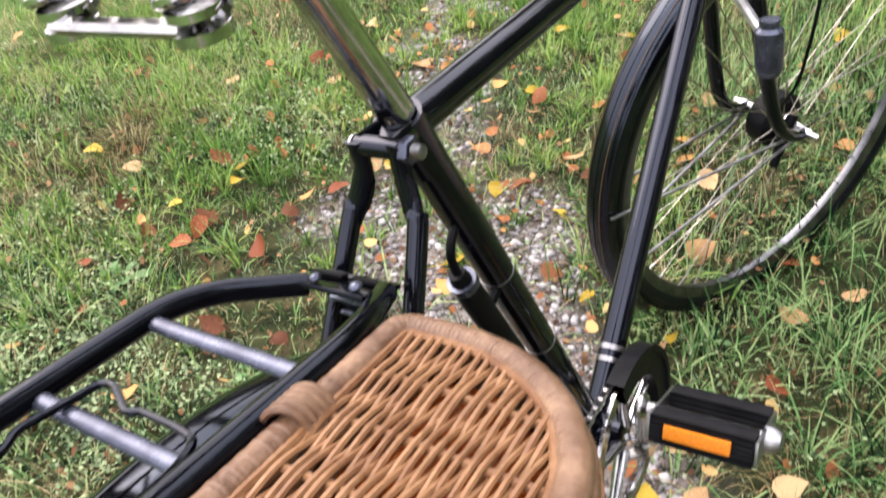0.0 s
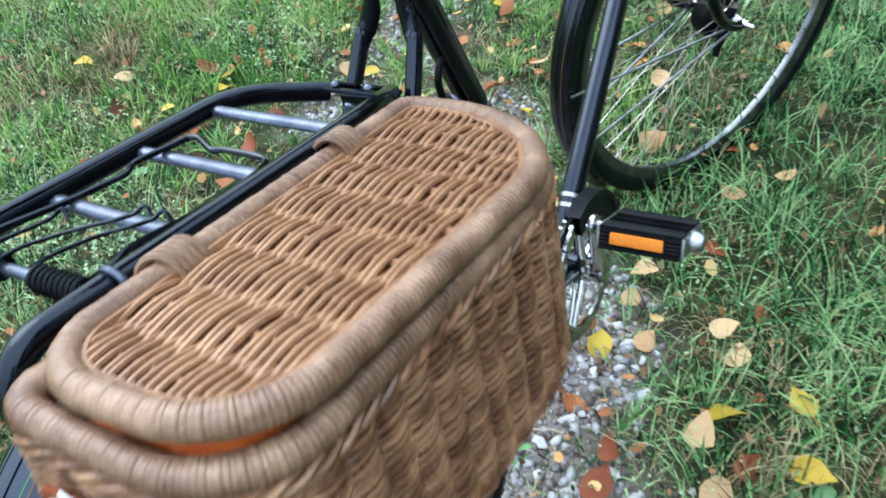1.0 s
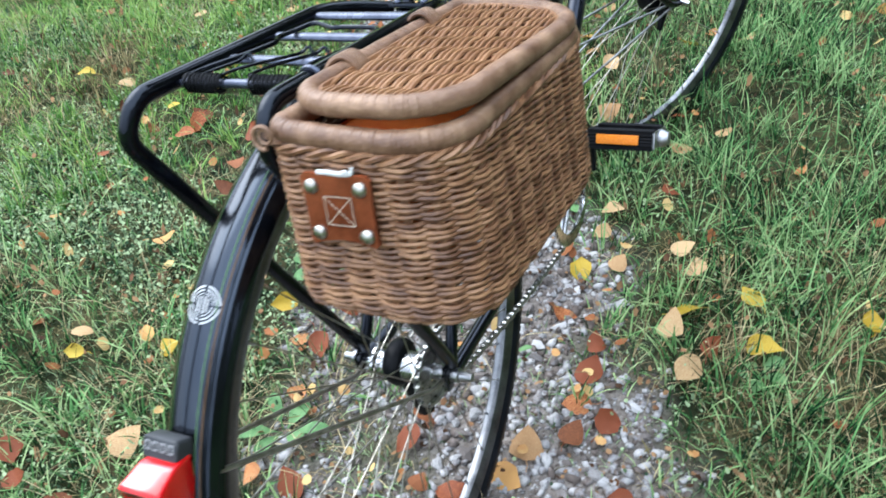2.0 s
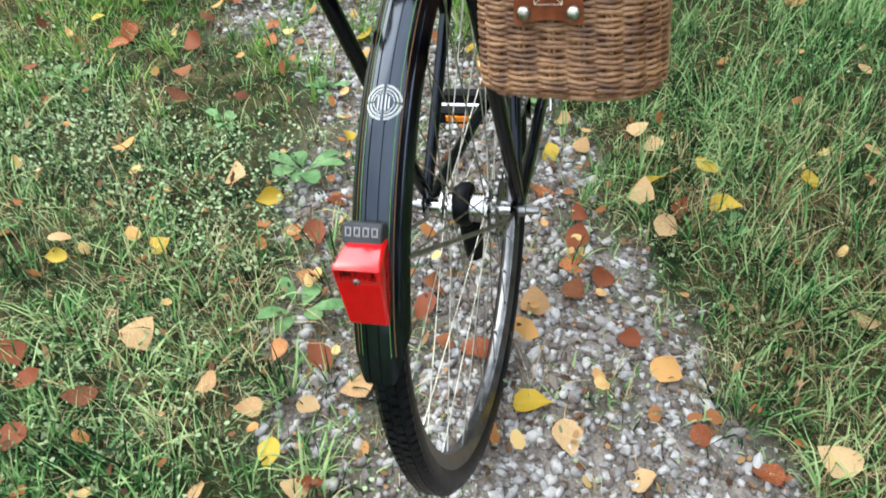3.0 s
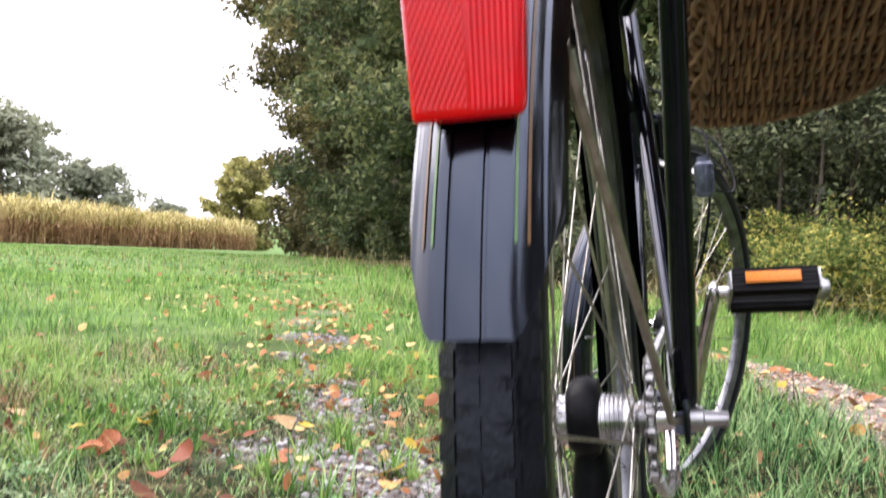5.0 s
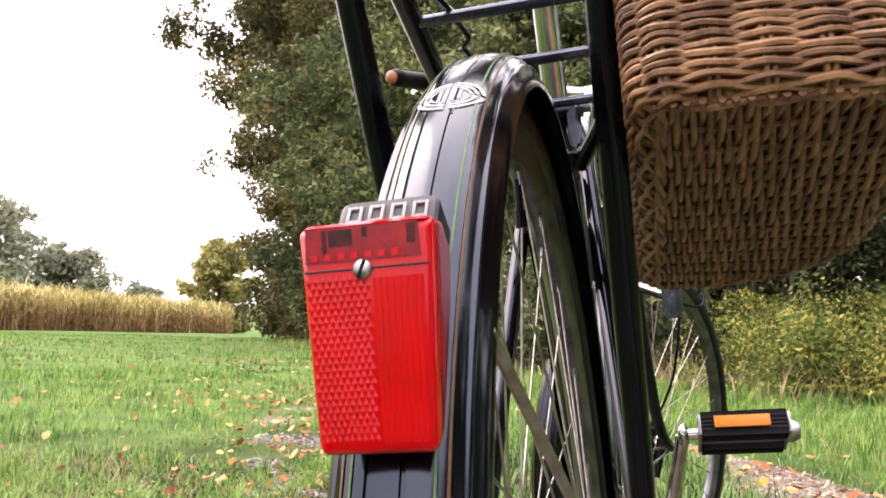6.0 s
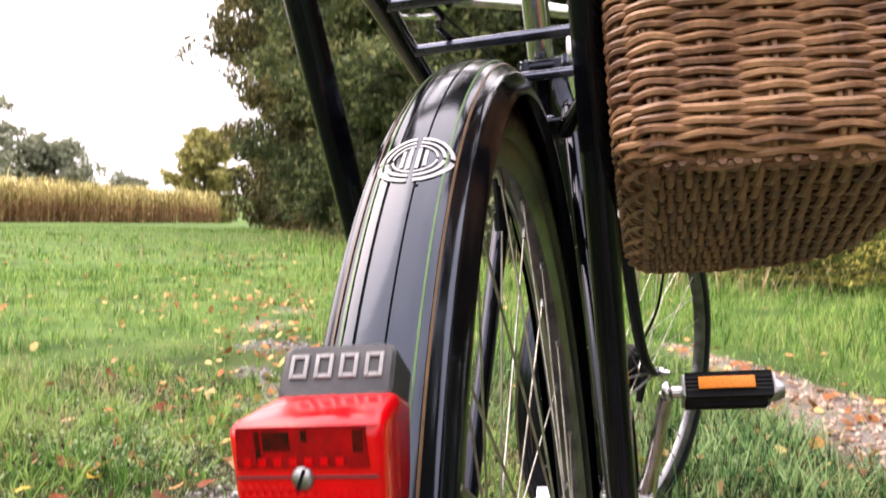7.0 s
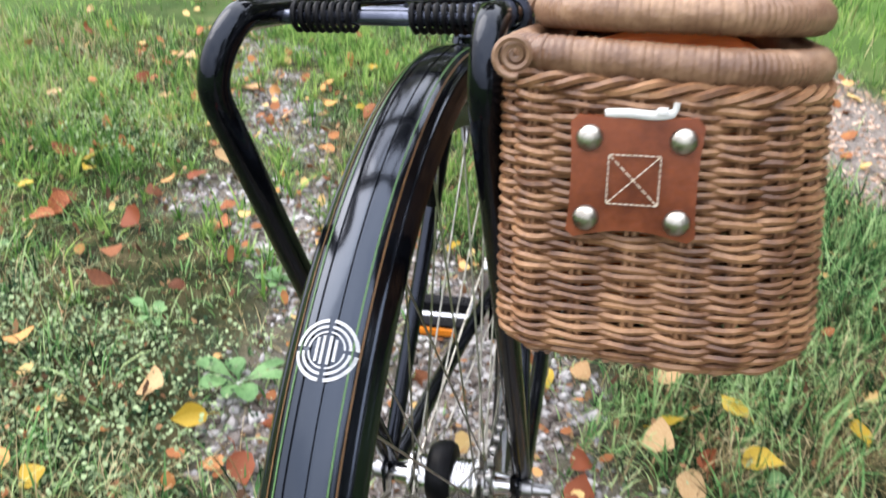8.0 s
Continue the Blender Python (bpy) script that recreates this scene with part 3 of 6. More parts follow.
tufts("dead_grass", 160, (-1.3, -0.6, 1.4, 2.1), 18, (0.05, 0.13), (0.0012, 0.0028), M_THATCH, "brown clump of withered grass", lambda x, y: np.exp(-(np.hypot(x + 0.93, y - 1.74) / 0.17) ** 2), 0.03, (0.5, 1.7))
sow("thatch", 38000, (-1.7, 1.8, -0.9, 2.5), (0.02, 0.07), (0.0012, 0.0030), M_THATCH, "flat matted dead grass under the green", max_r=2.1, keep=0.8, lean=(1.0, 1.5), clump=6.0, pieces=2)
sow("dry_grass", 9500, (-1.9, 2.0, -1.3, 2.8), (0.03, 0.09), (0.0008, 0.0016), M_DRYGRASS, "dry straw-coloured grass among the green", max_r=2.3, lean=(0.5, 1.4), clump=5.0)
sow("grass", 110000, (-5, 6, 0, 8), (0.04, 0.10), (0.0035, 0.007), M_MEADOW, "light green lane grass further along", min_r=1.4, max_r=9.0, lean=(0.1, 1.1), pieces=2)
sow("dry_grass", 13000, (-5, 6, 0, 8), (0.06, 0.16), (0.002, 0.004), M_DRYGRASS, "dry grass stalks in the meadow", min_r=2.15, max_r=7.5, lean=(0.3, 1.2), clump=2.5, pieces=2)
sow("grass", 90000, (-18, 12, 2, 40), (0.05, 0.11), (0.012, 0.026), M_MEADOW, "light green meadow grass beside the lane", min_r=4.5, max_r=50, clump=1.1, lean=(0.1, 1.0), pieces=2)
sow("dry_grass", 4000, (-10, 14, 4, 26), (0.12, 0.3), (0.006, 0.012), M_DRYGRASS, "pale grass stalks in the meadow", min_r=6.0, max_r=26, clump=0.8, pieces=2)
# taller seeding grass at the foot of the trees
x, y = scatter(36000, 0.2, 9, 5, 40)
ok = rng.random(36000) < smooth01((x - 2.0 + 0.04 * (y - 6)) / 1.5) * np.where(x > 3.4 - 0.03 * y, 1, 0.4)
x, y = x[ok], y[ok]
v, f = blades(x, y, land(x, y), rng.uniform(0.15, 0.5, len(x)), rng.uniform(0.006, 0.013, len(x)), rng.uniform(0.2, 1.2, len(x)), rng.uniform(0, 6.28, len(x)), pieces=2)
stuff("tall_grass", v, f, M_DRYGRASS, "tall seeding grass along the foot of the trees", "grass")


def flat_leaves(x, y, z, size, mat, name, label, category, tilt=0.5, verts=6):
    """Small round leaves of six corners, each tilted its own way."""
    n = len(x)
    a = np.arange(verts) * 2 * np.pi / verts
    shape = np.stack([np.cos(a), np.sin(a) * 0.8, 0.12 * np.cos(2 * a)], -1)
    hd, ti, tj = rng.uniform(0, 6.28, n), rng.normal(0, tilt, n), rng.normal(0, tilt, n)
    p = shape[None] * size[:, None, None]
    ca, sa = np.cos(hd)[:, None], np.sin(hd)[:, None]
    px, py = p[..., 0] * ca - p[..., 1] * sa, p[..., 0] * sa + p[..., 1] * ca
    pz = p[..., 2] + px * np.tan(np.clip(ti, -1.1, 1.1))[:, None] + py * np.tan(np.clip(tj, -1.1, 1.1))[:, None]
    v = np.stack([px + x[:, None], py + y[:, None], pz + z[:, None]], -1)
    f = (np.arange(n) * verts)[:, None] + np.arange(verts)[None]
    return stuff(name, v, f, mat, label, category)


# clover and small creeping weeds, thickest left of the track
x, y = scatter(150000, -1.6, 1.0, -0.1, 2.4)
ok = rng.random(150000) < (0.14 + 0.86 * smooth01((-0.05 - x) / 0.35)) * smooth01(fuzz(x, y, 6.5, 8) * 2 - 0.60) * 0.75 * (1 - 0.86 * bare(x, y)) * (1 - 0.6 * lush_left(x, y))
x, y = x[ok], y[ok]
flat_leaves(x, y, land(x, y) + rng.uniform(0.004, 0.038, len(x)), rng.uniform(0.0018, 0.0046, len(x)), M_CLOVER, "clover", "low clover and small creeping weeds", "weeds", 0.45)

# ---- gravel ----
T = (1 + 5 ** 0.5) / 2
ICO = np.array([(-1, T, 0), (1, T, 0), (-1, -T, 0), (1, -T, 0), (0, -1, T), (0, 1, T), (0, -1, -T), (0, 1, -T), (T, 0, -1), (T, 0, 1), (-T, 0, -1), (-T, 0, 1)]) / 1.902
ICOF = np.array([(0, 11, 5), (0, 5, 1), (0, 1, 7), (0, 7, 10), (0, 10, 11), (1, 5, 9), (5, 11, 4), (11, 10, 2), (10, 7, 6), (7, 1, 8),
                 (3, 9, 4), (3, 4, 2), (3, 2, 6), (3, 6, 8), (3, 8, 9), (4, 9, 5), (2, 4, 11), (6, 2, 10), (8, 6, 7), (9, 8, 1)])


def pebbles(x, y, z, size):
    n = len(x)
    p = ICO[None] * (1 + rng.normal(0, 0.20, (n, 12, 1))) * size[:, None, None] * np.stack([rng.uniform(0.8, 1.5, n), rng.uniform(0.55, 1.0, n), rng.uniform(0.4, 0.8, n)], -1)[:, None]
    a = rng.uniform(0, 6.28, n)[:, None]
    v = np.stack([p[..., 0] * np.cos(a) - p[..., 1] * np.sin(a) + x[:, None], p[..., 0] * np.sin(a) + p[..., 1] * np.cos(a) + y[:, None], p[..., 2] + z[:, None]], -1)
    return v, ((np.arange(n) * 12)[:, None, None] + ICOF[None]).reshape(-1, 3)


x, y = scatter(42000, -0.5, 0.4, -0.2, 3.6)
s = 0.0021 + 0.0090 * rng.random(len(x)) ** 2.5
ok = rng.random(len(x)) < (1 - 0.45 * smooth01((y - 2.2) / 0.6)) * smooth01(bare(x, y) * 1.5 - 0.1)
x, y, s = x[ok], y[ok], s[ok]
v, f = pebbles(x, y, land(x, y) + s * 0.25, s)
stuff("gravel", v, f, M_STONE, "pale limestone gravel on the wheel track", "gravel")
x, y = scatter(7000, -0.75, 0.6, -0.6, 2.6)
ok = rng.random(len(x)) < 0.15 + 0.7 * bare(x, y)
x, y = x[ok], y[ok]
flat_leaves(x, y, land(x, y) + rng.uniform(0.004, 0.012, len(x)), rng.uniform(0.002, 0.007, len(x)), M_CRUMB, "leaf_crumbs", "brown crumbs of dead leaves on the gravel", "leaves", 0.4, 5)
x, y = scatter(7000, 0.7, 1.9, 1.0, 3.6)
ok = rng.random(len(x)) < bare(x, y)
x, y = x[ok], y[ok]
s = rng.uniform(0.003, 0.010, len(x))
v, f = pebbles(x, y, land(x, y) + s * 0.25, s)
stuff("gravel", v, f, M_GRIT, "sandy gravel and grit on the second wheel track", "gravel", smooth=True)

# torn leaves along the trail beyond the gravel
x, y = scatter(2600, -0.9, 0.9, 1.7, 6.0)
ok = rng.random(2600) < np.exp(-((x + 0.21 - 0.06 * (y - 2)) / 0.22) ** 2) * (0.25 + 0.75 * patch(x, y, 4.0, 5)) * (1 - smooth01((y - 4.2) / 1.8)) + 0.05 * (x < -0.3)
x, y = x[ok], y[ok]
flat_leaves(x, y, land(x, y) + rng.uniform(0.015, 0.04, len(x)), rng.uniform(0.008, 0.018, len(x)), M_LITTER, "leaf_litter", "orange and tan leaves strewn along the grassy trail", "leaves", 0.4)

# ---- the bicycle: x to its right, y ahead, z up; the origin lies under the rear axle on the ground ----
BIKE = Matrix(((0.8920, 0.4402, -0.1027, -0.0621), (-0.4361, 0.8979, 0.0605, 0.2737), (0.1188, -0.0091, 0.9929, 0.0097), (0, 0, 0, 1)))
AXLE = 0.345
bicycle = tagged(new("bicycle"), "black vintage city bicycle parked on the gravel track, leaning slightly", "bicycle")
bicycle.matrix_world = BIKE


def wheel(name, parent, place, brake=True):
    """Rim with tyre, hub and crossed spokes; its own origin is the axle."""
    g = Geo().lathe([(-0.0115, 0.3095), (-0.012, 0.318), (-0.0095, 0.3175), (-0.008, 0.3035), (0, 0.3005), (0.008, 0.3035), (0.0095, 0.3175), (0.012, 0.318), (0.0115, 0.3095), (0.006, 0.2985), (0, 0.2965), (-0.006, 0.2985)], 96, closed_profile=True)
    rim = part(name, g, M_RIM, parent, "silver alloy rim with fine wear")
    rim.matrix_local = place
    prof = []
    for k in range(13):
        a = radians(-150 + 25 * k)
        prof.append((0.0175 * math.sin(a), 0.3275 + 0.0172 * math.cos(a)))
    tyre = Geo().lathe(prof, 120)
    for i in range(168):                      # tread blocks
        a = 360 / 168 * i
        for h, dh, r0, span in ((-0.0132, 0.0030, 0.3378, 1.45), (-0.0049, 0.0036, 0.3436, 1.5), (0.0049, 0.0036, 0.3436, 1.5), (0.0132, 0.0030, 0.3378, 1.45)):
            off = {-13: 0.2, -5: 0.9, 5: 0.1, 13: 1.1}[round(h * 1000)]
            tilt = -0.0024 * (1 if h > 0 else -1) if abs(h) > 0.01 else 0
            tyre.lathe([(h - dh, r0 - 0.004), (h - dh, r0 + 0.0015 - tilt), (h + dh, r0 + 0.0015 + tilt), (h + dh, r0 - 0.004)], 1, a0=a + off, a1=a + off + span)
    part("tyre", tyre, M_RUBBER, rim, "worn black block-tread tyre")
    hub = Geo().lathe([(-0.052, 0), (-0.052, 0.008), (-0.036, 0.012), (-0.033, 0.023), (-0.030, 0.023), (-0.028, 0.018), (-0.012, 0.0165), *[(0.0005 * k - 0.0005, 0.0166 + (0.0016 if k % 6 in (1, 2, 3) else 0)) for k in range(40)], (0.022, 0.018), (0.024, 0.024), (0.027, 0.024), (0.029, 0.012), (0.052, 0.008), (0.052, 0)], 24)
    part("hub", hub, M_CHROME, rim, "chrome hub shell")
    for i in range(36):
        s = 1 if i % 2 else -1
        a = 2 * math.pi * i / 36
        b = a + s * 0 + (1 if (i // 2) % 2 else -1) * radians(62)
        p0 = (0.0265 * s, -0.019 * math.cos(b), 0.019 * math.sin(b))
        p1 = (0.003 * s, -0.300 * math.cos(a), 0.300 * math.sin(a))
        part("spoke", Geo().tube([p0, p1], 0.00085, 6), M_SPOKE, rim)
        q = np.array(p1) * 0.955 + np.array(p0) * 0.045
        part("spoke_nipple", Geo().tube([q, p1], 0.0019, 6), M_STEEL, rim)
    return rim


rear_wheel = wheel("rear_wheel", bicycle, Matrix.Translation((-0.002, 0, AXLE)) @ Matrix.Rotation(radians(-1.0), 4, "Y"))      # trued a little off the frame
part("valve", Geo().tube([(0, 0.02 * 0.29, 0.292), (0, 0.02 * 0.26, 0.262)], 0.0028, 8).tube([(0, 0.0053, 0.270), (0, 0.005, 0.258)], 0.004, 8), M_PLASTIC, rear_wheel, "capped tyre valve")
STEER, FLOP = -27.4, 6.2                       # the front wheel is turned to the right and flops over a little
turned = Matrix.Rotation(radians(STEER), 3, "Z") @ Matrix.Rotation(radians(FLOP), 3, "Y")
FRONT = Matrix.Translation((0.0527, 1.103, 0.310)) @ turned.to_4x4()
front_wheel = wheel("front_wheel", bicycle, FRONT)

# axle nuts, brake arm and sprocket at the rear hub
part("axle_nut", Geo().lathe([(0.060, 0), (0.060, 0.0085), (0.068, 0.0085), (0.069, 0.0055), (0.084, 0.005), (0.085, 0.0)], 12, (0, 0, AXLE)), M_STEEL, bicycle, "chrome axle nut")
part("axle_nut", Geo().lathe([(-0.060, 0), (-0.060, 0.0085), (-0.068, 0.0085), (-0.069, 0.0055), (-0.080, 0.005), (-0.081, 0.0)], 12, (0, 0, AXLE)), M_STEEL, bicycle, "chrome axle nut")
brake = Geo().lathe([(-0.020, 0), (-0.020, 0.018), (-0.018, 0.023), (-0.013, 0.027), (-0.003, 0.028), (0.002, 0.025), (0.004, 0.019), (0.004, 0)], 32, (-0.002, 0.004, AXLE + 0.001))
brake.tube(rounded([(-0.006, 0.006, AXLE + 0.02), (-0.008, 0.014, AXLE - 0.03), (-0.010, 0.026, AXLE - 0.105)], 0.02), [0.008, 0.009, 0.010, 0.011, 0.012, 0.013, 0.014, 0.015, 0.012], 10)
part("brake_arm", brake, M_PLASTIC, bicycle, "black hub brake drum with its arm")
sp = Geo().lathe([(0.034, 0.012), (0.034, 0.034), (0.037, 0.034), (0.037, 0.012)], 40, (0, 0, AXLE), closed_profile=True)
for i in range(20):
    a = 18 * i
    sp.lathe([(0.0345, 0.033), (0.0345, 0.0385), (0.0365, 0.0385), (0.0365, 0.033)], 1, (0, 0, AXLE), a, a + 8, closed_profile=True)
part("sprocket", sp, M_CHAIN, bicycle, "steel rear sprocket")

# frame tubes
BB = (0.007, 0.478, 0.268)
CL = (0.0, 0.302, 0.752)
HB, HT = (0.0, 0.935, 0.612), (0.0, 0.895, 0.742)


def rod(name, pts, radius, mat=M_PAINT, label="", seg=16, parent=None, flat=1.0):
    return part(name, Geo().tube(pts, radius, seg, flat=flat), mat, parent or bicycle, label)


seat_tube = rod("seat_tube", [BB, (0, 0.303, 0.752)], 0.0150)
for k in (0.37, 0.60):
    q = np.array(BB) * k + np.array((0, 0.300, 0.760)) * (1 - k)
    d = (np.array(BB) - np.array((0, 0.300, 0.760))) / 0.52
    part("line_band", Geo().tube([q - d * 0.0008, q + d * 0.0008], 0.01525, 20), M_STEEL, seat_tube, "thin silver line")
rod("down_tube", [BB, HB], 0.0150)
top_tube = rod("top_tube", [(0, 0.302, 0.748), (0, 0.905, 0.712)], 0.0140)
down_dir = (np.array(HB) - np.array(BB)) / np.linalg.norm(np.array(HB) - np.array(BB))
for k in (0.076, 0.090):
    q = np.array(BB) + down_dir * k
    part("line_band", Geo().tube([q - down_dir * 0.0028, q + down_dir * 0.0028], 0.0153, 20), M_STEEL, bicycle, "silver band round the down tube")
rod("head_tube", [HB, HT], 0.0185)
part("bottom_bracket", Geo().lathe([(-0.036, 0), (-0.036, 0.017), (-0.034, 0.0215), (0.034, 0.0215), (0.036, 0.017), (0.036, 0)], 28, BB), M_PAINT, bicycle)
lug = Geo().tube([(0, 0.316, 0.712), (0, 0.2995, 0.758)], [0.0164, 0.0172], 20)
for s in (-1, 1):                             # two ears reach back to the clamp bolt
    lug.tube([(0.010 * s, 0.303, 0.746), (0.0125 * s + 0.001, 0.286, 0.750), (0.0130 * s + 0.002, 0.270, 0.7525)], [0.0105, 0.0095, 0.0085], 12, flat=0.42, up=(1.0, 0.0, 0.0))
lug.tube([(-0.0135, 0.2715, 0.752), (0.020, 0.2715, 0.752)], 0.0072, 14)
part("seat_lug", lug, M_PAINT, bicycle)
part("clamp_nut", Geo().lathe([(0.0215, 0), (0.0215, 0.0086), (0.0225, 0.0092), (0.0275, 0.0092), (0.0285, 0.0086), (0.0285, 0)], 6, (0, 0.2715, 0.752)), M_CROSS, bicycle, "dark hexagonal clamp nut")
thread = [(0.028 + 0.0006 * k, 0.0050 - 0.0006 * (k % 2)) for k in range(14)]
part("clamp_bolt", Geo().lathe([(0.028, 0)] + thread + [(0.0368, 0)], 16, (0, 0.2715, 0.752)), M_STEEL, bicycle, "threaded steel bolt end")
part("clamp_bolt", Geo().lathe([(-0.0155, 0), (-0.0155, 0.0070), (-0.0172, 0.0070), (-0.0188, 0.0048), (-0.0190, 0)], 16, (0, 0.2715, 0.752)), M_STEEL, bicycle, "round steel bolt head")
for s in (-1, 1):
    part("stay_tip", Geo().tube(spline([(0.0160 * s + 0.003, 0.268, 0.757), (0.0155 * s + 0.003, 0.268, 0.735), (0.0205 * s + 0.0015, 0.264, 0.716), (0.0262 * s, 0.256, 0.700)], 5), [0.0075] * 6 + [0.0085] * 6 + [0.0070] * 4, 12, flat=0.55, up=(0.0, 1.0, 0.3)), M_PAINT, bicycle)
    rod("seat_stay", spline([(0.0245 * s, 0.2595, 0.707), (0.0275 * s, 0.252, 0.694), (0.042 * s, 0.13, 0.525), (0.0575 * s, 0.004, AXLE + 0.006)], 6), 0.0071)
    rod("chain_stay", spline([(0.024 * s, 0.462, 0.270), (0.036 * s, 0.40, 0.278), (0.048 * s, 0.22, 0.308), (0.0565 * s, 0.004, AXLE - 0.004)], 6), 0.0088)
    part("dropout", Geo().box((0.0575 * s, 0.002, AXLE), (0.004, 0.032, 0.030), 0.0015), M_PAINT, bicycle)
post = rod("seat_post", [(0, 0.300, 0.760), (0, 0.222, 0.945)], 0.0128, M_CHROME, "chrome seat post", 24)
for x in (-0.0045, 0.0045):
    part("flute", Geo().tube([(x, 0.2885, 0.772), (x, 0.2255, 0.921)], 0.0016, 6), M_STEEL, post)

# fork, head parts and handlebar


def steered(p):
    """A point given about the front axle before steering, in the bicycle's space."""
    return tuple(FRONT @ Vector(p))


part("fork_crown", Geo().box(steered((0, -0.150, 0.385)), (0.075, 0.034, 0.022), 0.006, turned), M_PAINT, bicycle)
rod("steerer", [steered((0, -0.150, 0.38)), HB], 0.0155)
for s in (-1, 1):
    rod("fork_blade", [steered(p) for p in spline([(0.034 * s, -0.150, 0.385), (0.042 * s, -0.112, 0.22), (0.050 * s, -0.082, 0.095), (0.054 * s, -0.058, 0.035), (0.054 * s, -0.022, 0.004), (0.054 * s, 0.0, 0.0)], 6)], np.linspace(0.0125, 0.0080, 31))
    part("front_axle_nut", Geo().tube([steered((0.054 * s, 0, 0)), steered((0.066 * s, 0, 0))], 0.0085, 12).tube([steered((0.066 * s, 0, 0)), steered((0.078 * s, 0, 0))], 0.0056, 10), M_CHROME, bicycle, "chrome front axle nut")
drum = Geo().lathe([(-0.022, 0), (-0.022, 0.040), (-0.014, 0.043), (0.010, 0.043), (0.018, 0.036), (0.020, 0)], 32)
drum.v = [steered(p) for p in drum.v]
part("front_brake_drum", drum, M_PLASTIC, bicycle, "black front hub brake drum")
part("brake_lever_arm", Geo().tube([steered(p) for p in ((0.03, 0, 0.02), (0.034, -0.03, -0.035), (0.034, -0.035, -0.055))], [0.009, 0.008, 0.006], 8), M_PLASTIC, bicycle)
swing = Matrix.Translation((-0.005, 0.915, 0.960)) @ Matrix.Rotation(radians(STEER), 4, "Z")
rod("stem", rounded([HT, (0, 0.868, 0.900), tuple(swing @ Vector((0, 0.035, 0)))], 0.03), 0.0125, M_CHROME, "chrome handlebar stem", 16)
HALF = [(0.245, -0.230, 0.040), (0.250, -0.130, 0.052), (0.200, -0.010, 0.056), (0.110, 0.030, 0.035)]
bar = spline([tuple(swing @ Vector((-x, y, z))) for x, y, z in HALF] + [tuple(swing @ Vector((0, 0.035, 0)))] + [tuple(swing @ Vector(p)) for p in HALF[::-1]], 6)
handlebar = rod("handlebar", bar, 0.0115, M_CHROME, "swept-back chrome handlebar", 14)
part("grip", Geo().tube(bar[:11], [0.013, 0.0165, 0.016, 0.016, 0.016, 0.016, 0.016, 0.016, 0.016, 0.0155, 0.014], 14), M_PLASTIC, handlebar, "black rubber grip")
part("grip_cap", Geo().ball(tuple(bar[0]), 0.0125, (1, 0.6, 1), 14, 8), M_ORANGECAP, handlebar, "orange-brown grip end")
part("grip", Geo().tube(bar[-7:], [0.0155, 0.016, 0.016, 0.016, 0.016, 0.0165, 0.013], 14), M_PLASTIC, handlebar, "black rubber grip")
part("brake_lever", Geo().tube(spline([bar[8], bar[8] + (0.02, -0.01, -0.03), bar[4] + (0.025, 0, -0.035), bar[1] + (0.03, 0, -0.03)], 6), 0.005, 8).box(tuple(bar[9]), (0.03, 0.04, 0.03), 0.006), M_CHROME, handlebar, "chrome brake lever")
part("bell", Geo().ball(tuple(bar[13] + (0, -0.01, 0.03)), 0.026, (1, 1, 0.75), 20, 12).tube([bar[13], bar[13] + (0, -0.006, 0.02)], 0.008, 8), M_CHROME, handlebar, "domed chrome bell")
rod("brake_cable", spline([bar[8], (-0.1, 1.05, 0.86), (0.10, 1.06, 0.72), (0.13, 1.0, 0.6), (0.11, 0.99, 0.45), steered((0.03, -0.03, 0.05))], 8), 0.0026, M_PLASTIC, "black brake cable", 6)
rod("brake_cable", spline([bar[-9], (0.16, 1.12, 0.84), (0.06, 1.13, 0.74), (0.15, 1.10, 0.66), (0.17, 1.03, 0.56), (0.05, 0.95, 0.60)], 8), 0.0026, M_PLASTIC, "black brake cable", 6)
dyn = Geo().lathe([(-0.03, 0), (-0.03, 0.012), (-0.02, 0.0155), (0.022, 0.0155), (0.026, 0.011), (0.034, 0.011), (0.034, 0)], 20)
dyn.v = [(0.112 + v[1], 0.80 + v[2] * 0.9, 0.57 + v[0]) for v in dyn.v]
part("dynamo", dyn, M_CROSS, bicycle, "dull grey bottle dynamo")
part("dynamo_bracket", Geo().tube([(0.112, 0.80, 0.575), (0.06, 0.87, 0.60), (0.03, 0.92, 0.62)], 0.006, 8), M_STEEL, bicycle)


# fenders
def fender_drop(x):
    """The section: a gently arched crown between steeper sides."""
    a = abs(x)
    return -0.0014 * (a / 0.011) ** 2 if a < 0.011 else -0.0014 - 0.25 * (a - 0.011) - 0.0115 * ((a - 0.011) / 0.0145) ** 2


FXS = [-0.0258, -0.0255, -0.0240, -0.0230, -0.0222, -0.0215, -0.0208, -0.0200, -0.0190, -0.0175, -0.014, -0.011, -0.0088, -0.0083, -0.0079, -0.0076, -0.0073, -0.0069, -0.004, 0.0, 0.0022, 0.0026, 0.0030, 0.0035, 0.0040, 0.0044, 0.0048, 0.0075, 0.011, 0.014, 0.0175, 0.0190, 0.0200, 0.0208, 0.0215, 0.0222, 0.0230, 0.0240, 0.0255, 0.0258]


FENDER_X = -0.0035                            # the fender sits a touch left of the wheel


def fender_point(x, deg, lift=0.0, radius=0.361):
    r = radius + fender_drop(x) + lift
    return (x + FENDER_X, -r * math.cos(radians(deg)), AXLE + r * math.sin(radians(deg)))


